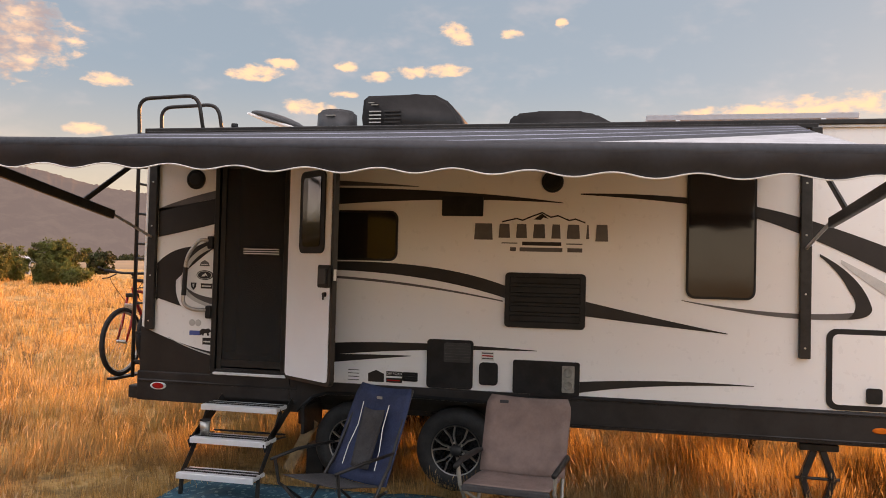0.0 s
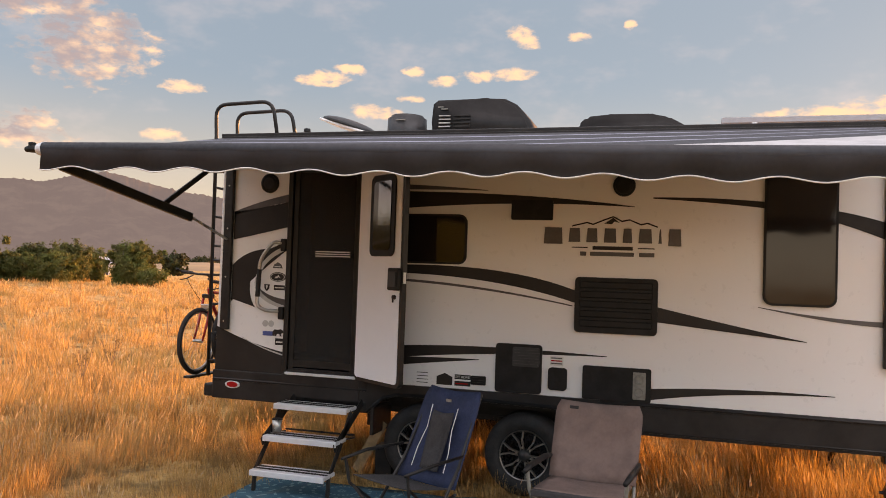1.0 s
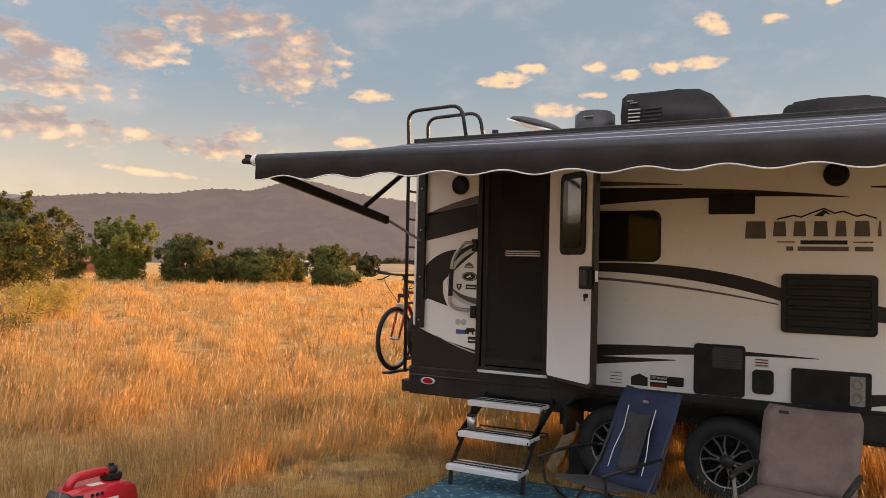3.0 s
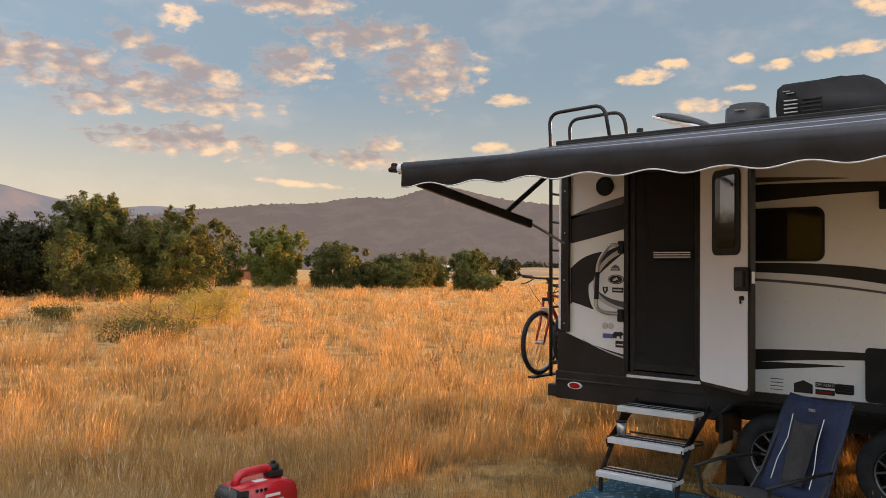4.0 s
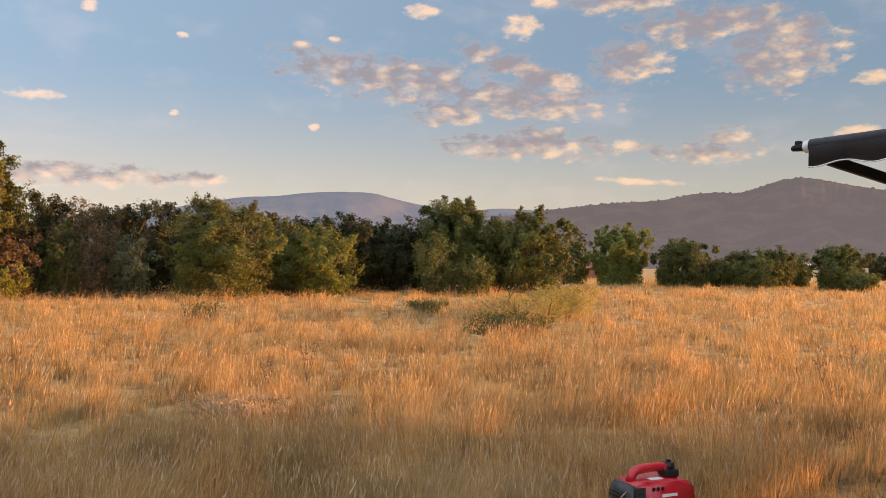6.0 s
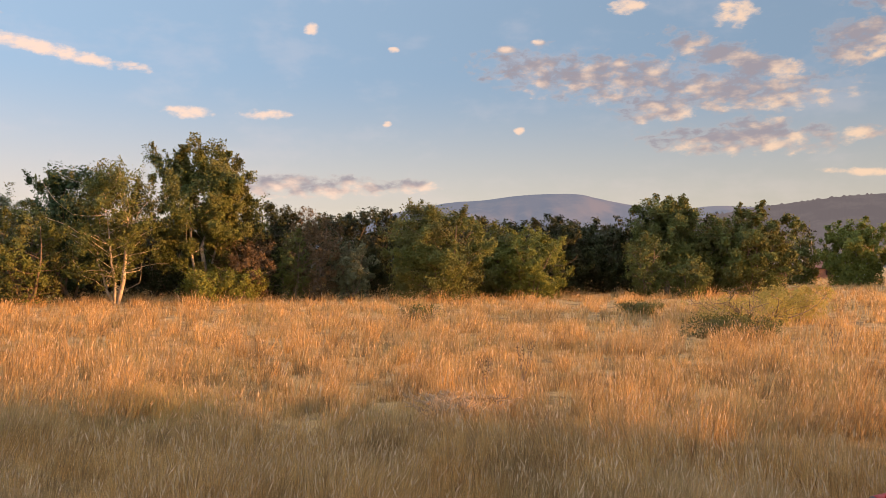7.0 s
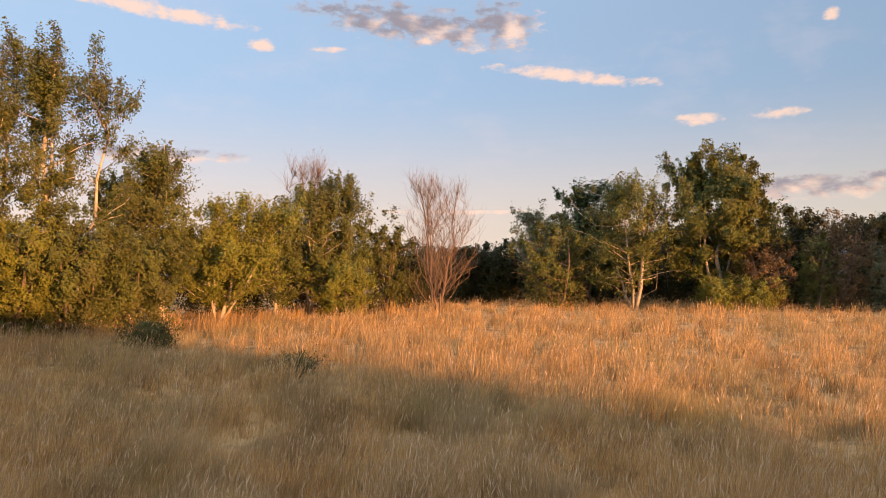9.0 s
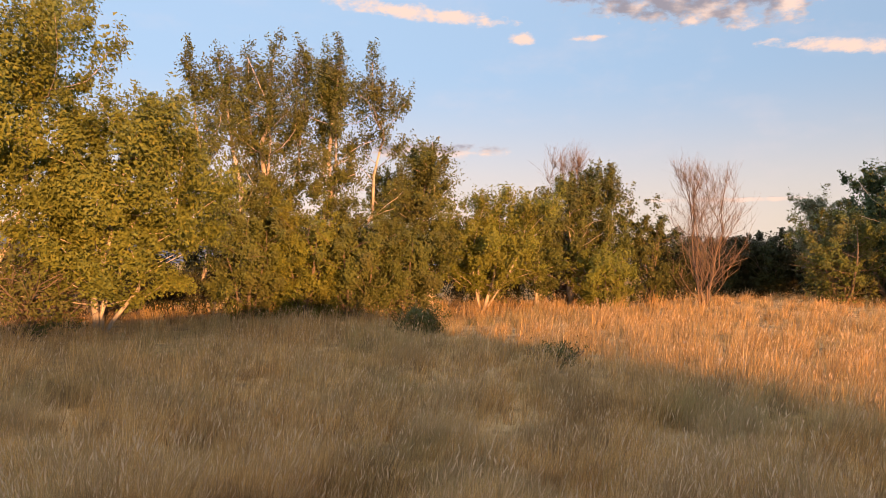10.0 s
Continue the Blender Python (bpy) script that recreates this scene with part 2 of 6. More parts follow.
BARK = material("bark", (0.20, 0.145, 0.10), 0.9, vary=0.3, scale=5, bump=0.8, bump_scale=22, second=(0.11, 0.08, 0.06))
PALE_BARK = material("pale_bark", (0.50, 0.42, 0.33), 0.85, vary=0.25, scale=4, bump=0.6, bump_scale=18, second=(0.26, 0.21, 0.16))
DEAD_TWIG = material("dead_reddish_twigs", (0.21, 0.140, 0.095), 0.9, vary=0.25, scale=3, second=(0.14, 0.100, 0.075))
TAN_BAR = material("tan_bar", (0.42, 0.29, 0.16), 0.8, vary=0.25, scale=12, bump=0.2)


def glass(name, colour, rough=0.06):
    m = bpy.data.materials.new(name)
    m.use_nodes = True
    n = Nodes(m.node_tree)
    s = n.add("ShaderNodeBsdfPrincipled")
    s.inputs["Base Color"].default_value = (*colour, 1)
    s.inputs["Specular IOR Level"].default_value = 0.5
    n.feed(s.inputs["Roughness"], n.ramp(n.noise(n.add("ShaderNodeTexCoord").outputs["Object"], 5.0), 0.3, 0.7, rough, rough + 0.05))
    n.link(s.outputs[0], n.add("ShaderNodeOutputMaterial").inputs[0])
    return m


TINTED = glass("dark_tinted_glass", (0.016, 0.012, 0.010))

MIRROR_TINT = material("reflective_tint", (0.20, 0.21, 0.23), 0.08, metal=0.9, vary=0.03, scale=2)


def screen_cloth():
    m = bpy.data.materials.new("black_fly_screen")
    m.use_nodes = True
    n = Nodes(m.node_tree)
    s = n.add("ShaderNodeBsdfPrincipled")
    s.inputs["Base Color"].default_value = (0.018, 0.015, 0.013, 1)
    s.inputs["Roughness"].default_value = 0.8
    t = n.add("ShaderNodeBsdfTransparent")
    mixed = n.add("ShaderNodeMixShader")
    mixed.inputs[0].default_value = 0.72
    n.link(t.outputs[0], mixed.inputs[1])
    n.link(s.outputs[0], mixed.inputs[2])
    n.link(mixed.outputs[0], n.add("ShaderNodeOutputMaterial").inputs[0])
    return m


SCREEN = screen_cloth()
INTERIOR = material("dim_wood_panel", (0.10, 0.065, 0.045), 0.6, vary=0.2, scale=3)


def rug_material():
    m = material("teal_outdoor_rug", (0.018, 0.12, 0.17), 0.9, vary=0.15, scale=10, bump=0.3, bump_scale=250, second=(0.012, 0.085, 0.14))
    n = Nodes(m.node_tree, False)
    shader = next(k for k in m.node_tree.nodes if k.type == "BSDF_PRINCIPLED")
    base = shader.inputs["Base Color"].links[0].from_socket
    place = n.add("ShaderNodeTexCoord").outputs["Object"]
    s = n.add("ShaderNodeSeparateXYZ")
    n.link(place, s.inputs[0])
    # concentric dotted rings of a lighter teal
    px = n.calc("SUBTRACT", n.calc("FRACT", n.calc("MULTIPLY", s.outputs[0], 1.1)), 0.5)
    py = n.calc("SUBTRACT", n.calc("FRACT", n.calc("MULTIPLY", s.outputs[1], 1.1)), 0.5)
    r = n.calc("SQRT", n.calc("MULTIPLY_ADD", px, px, n.calc("MULTIPLY", py, py)))
    rings = n.calc("GREATER_THAN", n.calc("SINE", n.calc("MULTIPLY", r, 55.0)), 0.72)
    dots = n.calc("GREATER_THAN", n.calc("SINE", n.calc("MULTIPLY", n.calc("ARCTAN2", py, px), 22.0)), 0.0)
    n.link(n.mix(n.calc("MULTIPLY", n.calc("MULTIPLY", rings, dots), 0.7), base, (0.16, 0.34, 0.36)), shader.inputs["Base Color"])
    return m


RUG = rug_material()
# dull tuft patches, darkened further to put shaded gaps into the blade colour
GRASS = leafy("dry_grass", [(0.26, 0.16, 0.07), (0.62, 0.37, 0.135), (0.74, 0.45, 0.17), (0.36, 0.23, 0.095), (0.70, 0.415, 0.155), (0.88, 0.64, 0.35)], 0.50, 0.30, (0.33, 0.29, 0.13), patch_range=(0.48, 0.66), tuft=(1.3, (0.20, 0.135, 0.07), 0.70))
SEED_HEAD = leafy("pale_seed_heads", [(0.40, 0.25, 0.125), (0.56, 0.37, 0.20), (0.70, 0.51, 0.32), (0.48, 0.31, 0.16)], 0.45, 0.3)
LEAF_MID = leafy("mid_green_leaves", [(0.060, 0.072, 0.022), (0.090, 0.098, 0.030), (0.125, 0.120, 0.038)], 0.2, 0.7)
LEAF_STRAW = leafy("yellowed_leaves", [(0.34, 0.29, 0.08), (0.44, 0.34, 0.10), (0.28, 0.26, 0.07)], 0.4, 1.0)
STRAW = material("bleached_dead_stems", (0.48, 0.34, 0.20), 0.9, vary=0.25, scale=3)
# willow green lowered further: the wood's deep shade is put into this colour
LEAF_SHADE_DARK = leafy("shade_dark_willow_leaves", [(0.026, 0.034, 0.012), (0.042, 0.050, 0.017), (0.033, 0.042, 0.015), (0.070, 0.068, 0.022)], 0.14, 0.8, (0.045, 0.038, 0.019))
LEAF_OLIVE = leafy("olive_leaves", [(0.078, 0.100, 0.027), (0.120, 0.138, 0.038), (0.096, 0.114, 0.031), (0.160, 0.165, 0.047)], 0.22, 0.7, (0.108, 0.104, 0.036))
LEAF_GREEN = leafy("fresh_green_leaves", [(0.125, 0.150, 0.030), (0.185, 0.205, 0.040), (0.225, 0.230, 0.048), (0.145, 0.165, 0.038)], 0.30, 0.8, (0.17, 0.16, 0.035))
LEAF_YELLOW = leafy("yellowing_leaves", [(0.145, 0.170, 0.038), (0.195, 0.210, 0.045), (0.115, 0.140, 0.034), (0.240, 0.232, 0.055)], 0.26, 0.8, (0.135, 0.160, 0.042))
LEAF_GREY = leafy("grey_green_leaves", [(0.131, 0.145, 0.087), (0.189, 0.203, 0.116), (0.160, 0.167, 0.087)], 0.3, 1.0)
LEAF_TEAL = leafy("blue_green_leaves", [(0.040, 0.070, 0.032), (0.060, 0.095, 0.042), (0.085, 0.115, 0.050)], 0.22, 0.8)
LEAF_RUST = leafy("withered_brown_leaves", [(0.13, 0.085, 0.045), (0.17, 0.115, 0.06), (0.10, 0.075, 0.04)], 0.3, 1.0)


def ground_material():
    m = bpy.data.materials.new("dry_meadow_ground")
    m.use_nodes = True
    n = Nodes(m.node_tree)
    s = n.add("ShaderNodeBsdfPrincipled")
    place = n.add("ShaderNodeTexCoord").outputs["Object"]
    a = n.noise(place, 0.05, 5, 0.6)
    b = n.noise(place, 1.3, 5, 0.65)
    c = n.noise(place, 14.0, 4, 0.7)
    colour = n.mix(n.ramp(a, 0.35, 0.65), (0.62, 0.38, 0.155), (0.52, 0.35, 0.155))
    # darker patches put the shade between tufts into the ground colour
    colour = n.mix(n.ramp(b, 0.46, 0.62), colour, (0.22, 0.15, 0.07))
    colour = n.mix(n.ramp(c, 0.45, 0.7, 0.0, 0.6), colour, (0.17, 0.12, 0.07))
    n.link(colour, s.inputs["Base Color"])
    s.inputs["Roughness"].default_value = 0.95
    s.inputs["Specular IOR Level"].default_value = 0.1
    bump = n.add("ShaderNodeBump")
    bump.inputs["Strength"].default_value = 0.9
    bump.inputs["Distance"].default_value = 0.15
    n.link(n.noise(place, 3.5, 6, 0.7), bump.inputs["Height"])
    n.link(bump.outputs[0], s.inputs["Normal"])
    n.link(s.outputs[0], n.add("ShaderNodeOutputMaterial").inputs[0])
    return m


GROUND = ground_material()


def distance_material(name, colour, second, air, haze_glow, scale):
    """Far wooded slopes; their own faint emission stands in for kilometres of hazy evening air."""
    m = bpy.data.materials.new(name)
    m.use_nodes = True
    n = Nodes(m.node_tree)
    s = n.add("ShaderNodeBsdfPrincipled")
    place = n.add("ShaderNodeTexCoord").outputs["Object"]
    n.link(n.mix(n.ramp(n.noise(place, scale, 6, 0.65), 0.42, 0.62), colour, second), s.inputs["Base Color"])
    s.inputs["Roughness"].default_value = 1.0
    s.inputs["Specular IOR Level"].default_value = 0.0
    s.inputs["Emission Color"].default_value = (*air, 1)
    s.inputs["Emission Strength"].default_value = haze_glow
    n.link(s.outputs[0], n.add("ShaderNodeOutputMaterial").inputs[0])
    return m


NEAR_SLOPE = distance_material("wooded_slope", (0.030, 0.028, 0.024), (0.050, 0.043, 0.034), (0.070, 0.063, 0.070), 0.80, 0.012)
# the warmer second colour paints sunlit patches onto the slope
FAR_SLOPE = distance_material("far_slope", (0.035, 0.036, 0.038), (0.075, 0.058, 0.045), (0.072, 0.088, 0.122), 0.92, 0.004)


# ---- building blocks ----
def mesh_of(name, bm, mat, smooth=False):
    me = bpy.data.meshes.new(name)
    bmesh.ops.recalc_face_normals(bm, faces=bm.faces)
    bm.to_mesh(me)
    bm.free()
    me.materials.append(mat)
    if smooth:
        me.shade_smooth()
    return me


def thing(name, label, category, group="", at=None):
    root = new(name)
    root.empty_display_size = 0.2
    root.matrix_world = at or Matrix()
    return tagged(root, label, category, group)


def part(name, bm, mat, parent=None, label="", smooth=False):
    ob = new(name, mesh_of(name, bm, mat, smooth))
    if parent:
        ob.parent = parent
    return tagged(ob, label)


def whole(name, bm, mat, label, category, kind="", group="", smooth=False):
    return tagged(part(name, bm, mat, None, label, smooth), "", category, group, kind)


def box(x0, x1, y0, y1, z0, z1, bevel=0.0, segments=2, bm=None):
    bm = bm or bmesh.new()
    vs = bmesh.ops.create_cube(bm, size=1, matrix=Matrix.Translation(((x0 + x1) / 2, (y0 + y1) / 2, (z0 + z1) / 2)) @ Matrix.Diagonal((x1 - x0, y1 - y0, z1 - z0, 1)))["verts"]
    if bevel:
        edges = list({e for v in vs for e in v.link_edges})
        bmesh.ops.bevel(bm, geom=edges, offset=bevel, segments=segments, affect="EDGES", profile=0.5)
    return bm


def rounded_plate(x0, x1, z0, z1, y0, y1, radius, steps=5, bm=None):
    """A plate in the x-z plane with rounded corners, from y0 back to y1."""
    bm = bm or bmesh.new()
    ring = []
    for cx, cz, a0 in ((x1 - radius, z1 - radius, 0), (x0 + radius, z1 - radius, 90), (x0 + radius, z0 + radius, 180), (x1 - radius, z0 + radius, 270)):
        for i in range(steps + 1):
            a = radians(a0 + 90 * i / steps)
            ring.append((cx + radius * math.cos(a), cz + radius * math.sin(a)))
    return prism(ring, y0, y1, bm)


def prism(ring, y0, y1, bm=None):
    """An outline in x and z pulled from y0 to y1."""
    bm = bm or bmesh.new()
    a = [bm.verts.new((x, y0, z)) for x, z in ring]
    b = [bm.verts.new((x, y1, z)) for x, z in ring]
    bm.faces.new(a)
    bm.faces.new(list(reversed(b)))
    for i in range(len(ring)):
        j = (i + 1) % len(ring)
        bm.faces.new((a[i], b[i], b[j], a[j]))
    return bm


def curve3(p0, p1, p2, steps=18):
    return [tuple((1 - t) ** 2 * a + 2 * t * (1 - t) * b + t * t * c for a, b, c in zip(p0, p1, p2)) for t in (i / steps for i in range(steps + 1))]


def tube(points, radii, sides=8, bm=None, cap=True):
    """A bent tube through points; radii one number or one for each point."""
    bm = bm or bmesh.new()
    pts = [Vector(p) for p in points]
    if not isinstance(radii, (list, tuple)):
        radii = [radii] * len(pts)
    rings, side = [], None
    for i, p in enumerate(pts):
        ahead = (pts[min(i + 1, len(pts) - 1)] - pts[max(i - 1, 0)]).normalized()
        if side is None:
            side = ahead.orthogonal().normalized()
        side = (side - ahead * side.dot(ahead)).normalized()
        up = ahead.cross(side)
        rings.append([bm.verts.new(p + radii[i] * (side * math.cos(2 * math.pi * k / sides) + up * math.sin(2 * math.pi * k / sides))) for k in range(sides)])
    for a, b in zip(rings, rings[1:]):
        for k in range(sides):
            bm.faces.new((a[k], a[(k + 1) % sides], b[(k + 1) % sides], b[k]))
    if cap:
        bm.faces.new(list(reversed(rings[0])))
        bm.faces.new(rings[-1])
    return bm


def rounded_path(points, radius, steps=5):
    """A line of points with its inner corners rounded."""
    pts = [Vector(p) for p in points]
    out = [pts[0]]
    for a, b, c in zip(pts, pts[1:], pts[2:]):
        u, v = (a - b).normalized(), (c - b).normalized()
        r = min(radius, (a - b).length / 2, (c - b).length / 2)
        out += [Vector(p) for p in curve3(b + u * r, b, b + v * r, steps)]
    return out + [pts[-1]]


def ring_of(profile, segments=40, bm=None):
    """Turns a profile of (radius, depth) round the y axis."""
    bm = bm or bmesh.new()
    loops = []
    for k in range(segments):
        a = 2 * math.pi * k / segments
        loops.append([bm.verts.new((r * math.cos(a), d, r * math.sin(a))) for r, d in profile])
    n = len(profile)
    for k in range(segments):
        p, q = loops[k], loops[(k + 1) % segments]
        for i in range(n - 1):
            bm.faces.new((p[i], q[i], q[i + 1], p[i + 1]))
    return bm


# ---- ground and distance ----
def build_ground():
    bm = bmesh.new()
    edges = [-3600, -900, -300, -120] + [x * 4.0 for x in range(-16, 17)] + [120, 300, 900, 3600]
    grid = [[bm.verts.new((x, y, 0.0)) for y in edges] for x in edges]
    for i in range(len(edges) - 1):
        for j in range(len(edges) - 1):
            bm.faces.new((grid[i][j], grid[i + 1][j], grid[i + 1][j + 1], grid[i][j + 1]))
    whole("ground", bm, GROUND, "dry golden meadow ground under the tall grass", "ground", "structure")


build_ground()
HERE = Vector((0.7, -7.2, 0.0))


def spot(yaw_deg, dist, z=0.0):
    a = radians(yaw_deg)
    return HERE + Vector((-math.sin(a) * dist, math.cos(a) * dist, z))


def build_ridge(name, label, mat, dist, profile, rough, seed, trees=0.0):
    """A mountain ridge as a sweep of slopes; profile: (yaw, rise) along its crest, in degrees."""
    bm = bmesh.new()
    rnd = random.Random(seed)
    yaws, rises = [p[0] for p in profile], [p[1] for p in profile]
    start, end = yaws[0], yaws[-1]
    n = int((end - start) * 9)
    cols = []
    for i in range(n + 1):
        a = start + (end - start) * i / n
        up = float(np.mean([np.interp(a + k, yaws, rises) for k in (-0.6, -0.3, 0.0, 0.3, 0.6)]))
        up += rough * (noise.noise((a * 0.5, seed, 0)) + 0.5 * noise.noise((a * 1.6, seed, 3)) + 0.25 * noise.noise((a * 5, seed, 5)))
        up += trees * rnd.random() ** 3
        col = []
        for j in range(13):
            f = j / 12
            d = dist * (0.72 + 0.28 * f)
            crease = (0.12 * noise.noise((a * 0.35 + 3 * f, f * 2.0, seed)) + 0.05 * noise.noise((a * 1.1 - 4 * f, f * 5.0, seed))) * math.sin(math.pi * f)
            z = dist * math.tan(radians(max(up, 0.02))) * max(0, f ** 1.25 + crease)
            col.append(bm.verts.new(spot(a, d, z - 1.0)))
        col.append(bm.verts.new(spot(a, dist * 1.15, -2.0)))
        cols.append(col)
    for p, q in zip(cols, cols[1:]):
        for j in range(len(p) - 1):
            bm.faces.new((p[j], p[j + 1], q[j + 1], q[j]))
    whole(name, bm, mat, label, "mountain", "structure", smooth=True)


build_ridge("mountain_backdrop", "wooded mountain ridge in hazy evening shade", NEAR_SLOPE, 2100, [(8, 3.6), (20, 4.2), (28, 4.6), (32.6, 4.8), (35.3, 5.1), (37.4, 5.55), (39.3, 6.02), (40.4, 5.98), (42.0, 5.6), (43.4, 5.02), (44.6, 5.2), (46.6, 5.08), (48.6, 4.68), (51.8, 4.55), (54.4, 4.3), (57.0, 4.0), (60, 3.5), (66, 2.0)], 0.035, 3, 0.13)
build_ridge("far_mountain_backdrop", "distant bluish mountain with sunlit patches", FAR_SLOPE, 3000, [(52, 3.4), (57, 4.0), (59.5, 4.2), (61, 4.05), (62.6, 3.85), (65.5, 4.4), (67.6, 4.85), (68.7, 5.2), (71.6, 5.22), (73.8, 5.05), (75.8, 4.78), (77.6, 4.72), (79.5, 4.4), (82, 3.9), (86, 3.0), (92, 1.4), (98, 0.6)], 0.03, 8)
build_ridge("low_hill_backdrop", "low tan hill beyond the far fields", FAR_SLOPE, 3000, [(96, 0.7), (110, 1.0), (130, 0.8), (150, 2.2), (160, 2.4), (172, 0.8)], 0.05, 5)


# ---- travel trailer ----
# FRONT lies out of view, lengthened so the trailer's shadow covers more meadow
REAR, FRONT, WIDE, FLOOR_Z, ROOF_Z = -2.89, 7.6, 2.42, 0.87, 3.05
DOOR_X0, DOOR_X1, DOOR_Z0, DOOR_Z1 = -2.15, -1.46, 0.92, 2.78


def graphic(name, upper, lower, mat, parent, y=-0.004, label=""):
    """A vinyl stripe on the side wall between two curves of (x, z) control points."""
    ring = curve3(*upper) + list(reversed(curve3(*lower)))
    clean = [p for i, p in enumerate(ring) if math.dist(p, ring[i - 1]) > 1e-4]
    return part(name, prism(clean, y, -0.0005), mat, parent, label)


def build_trailer():
    t = thing("travel_trailer", "white travel trailer with dark brown swoosh graphics and an extended awning", "trailer")
    # near wall, cut round the door opening
    bm = bmesh.new()
    for x0, x1, z0, z1 in ((REAR + 0.03, DOOR_X0, FLOOR_Z, ROOF_Z), (DOOR_X1, FRONT - 0.5, FLOOR_Z, ROOF_Z), (DOOR_X0, DOOR_X1, DOOR_Z1, ROOF_Z), (DOOR_X0, DOOR_X1, FLOOR_Z, DOOR_Z0)):
        box(x0, x1, 0.0, 0.05, z0, z1, bm=bm)
    part("side_wall", bm, WHITE, t, "white gelcoat side wall")
    part("far_wall", box(REAR + 0.03, FRONT - 0.5, WIDE - 0.05, WIDE, FLOOR_Z, ROOF_Z), WHITE, t)
    part("rear_wall", box(REAR, REAR + 0.03, 0.0, WIDE, 0.9, ROOF_Z, 0.01), WHITE, t)
    bm = prism([(FRONT - 0.5, FLOOR_Z), (FRONT, FLOOR_Z + 0.1), (FRONT + 0.15, 1.7), (FRONT - 0.1, 2.6), (FRONT - 0.5, ROOF_Z)], 0.0, WIDE)
    part("front_cap", bm, WHITE, t)
    bm = bmesh.new()
    rows = [(-0.02, 3.07), (0.12, 3.10), (0.6, 3.12), (1.21, 3.135), (1.82, 3.12), (2.3, 3.09), (2.44, 3.06)]
    a = [bm.verts.new((REAR - 0.01, y, z)) for y, z in rows] + [bm.verts.new((REAR - 0.01, y, 3.03)) for y, z in reversed(rows)]
    b = [bm.verts.new((FRONT - 0.45, v.co.y, v.co.z)) for v in a]
    bm.faces.new(a), bm.faces.new(list(reversed(b)))
    for i in range(len(a)):
        j = (i + 1) % len(a)
        bm.faces.new((a[i], b[i], b[j], a[j]))
    part("roof", bm, ROOFING, t, "white membrane roof")
    part("floor_pan", box(REAR, FRONT - 0.3, 0.05, WIDE - 0.05, 0.74, 0.9), BLACK_PLASTIC, t)
    part("inner_wall", box(-2.6, 3.0, 1.3, 1.34, 0.92, 3.0), INTERIOR, t)
    part("roof_edge_trim", box(REAR - 0.02, FRONT - 0.45, -0.03, 0.03, 3.05, 3.092, 0.008), BLACK_METAL, t)
    # skirt with its wheel opening
    skirt = bmesh.new()
    box(REAR - 0.02, -1.35, -0.012, 0.05, 0.62, 0.885, 0.01, bm=skirt)
    box(0.62, FRONT - 0.3, -0.012, 0.05, 0.62, 0.878, 0.01, bm=skirt)
    part("skirt", skirt, SKIRT, t, "black lower skirt")
    part("skirt_ridge", tube([(REAR, -0.012, 0.80), (-1.35, -0.012, 0.80)], 0.014, 6), SKIRT, t)
    part("skirt_ridge", tube([(0.62, -0.014, 0.855), (FRONT - 0.3, -0.014, 0.855)], 0.012, 6), SKIRT, t)
    part("skirt_ridge", tube([(0.62, -0.012, 0.65), (FRONT - 0.3, -0.012, 0.65)], 0.010, 6), SKIRT, t)
    outer = [(-1.35, 0.62), (-1.22, 0.74)] + [(-1.1 + 1.6 * i / 10, 0.78 + 0.02 * math.sin(math.pi * i / 10)) for i in range(11)] + [(0.6, 0.72), (0.66, 0.62), (0.66, 0.875), (-1.35, 0.875)]
    part("fender_skirt", prism(outer, -0.03, 0.03), SKIRT, t, "black fender skirt over the wheels")
    part("fender_lip", tube([(-1.34, -0.03, 0.62), (-1.2, -0.04, 0.745), (-1.08, -0.04, 0.785), (-0.3, -0.04, 0.80), (0.48, -0.04, 0.785), (0.6, -0.04, 0.72), (0.65, -0.03, 0.62)], 0.017, 6), BLACK_PLASTIC, t)
    # frame and running gear
    for y in (0.45, 1.95):
        part("frame_rail", box(REAR, FRONT + 0.8, y - 0.04, y + 0.04, 0.56, 0.74), BLACK_METAL, t)
    part("rear_bumper", box(-3.0, REAR + 0.45, -0.005, WIDE, 0.63, 0.745, 0.012), BLACK_METAL, t)
    part("axle", tube([(0, 0.2, 0.35), (0, 2.2, 0.35)], 0.04, 10), BLACK_METAL, t)
    part("axle", tube([(-0.87, 0.2, 0.35), (-0.87, 2.2, 0.35)], 0.04, 10), BLACK_METAL, t)
    for i in range(4):
        part("spring_hanger", box(-1.5 + 0.62 * i, -1.4 + 0.62 * i, 0.38, 0.5, 0.42, 0.6, 0.01), BLACK_METAL, t)
    part("wheel_well", box(-1.34, 0.6, 0.34, 0.38, 0.62, 0.9), BLACK_PLASTIC, t)
    # rear lamp
    lamp = part("marker_lamp", ring_of([(0.0, -0.026), (0.045, -0.026), (0.058, -0.02), (0.062, -0.01)]), RED_LENS, t, "oval red marker lamp")
    lamp.matrix_basis = pose(-2.69, 0, 0.757) @ Matrix.Diagonal((1.0, 1, 0.45, 1))
    part("bezel", ring_of([(0.058, -0.012), (0.062, -0.028), (0.074, -0.026), (0.078, -0.012)]), ALUMINIUM, lamp)
    lamp = part("marker_lamp", ring_of([(0.0, -0.022), (0.045, -0.022), (0.06, -0.01)]), AMBER_LENS, t, "amber marker lamp")
    lamp.matrix_basis = pose(3.29, 0, 0.745) @ Matrix.Diagonal((1.1, 1, 0.4, 1))
    return t


trailer = build_trailer()


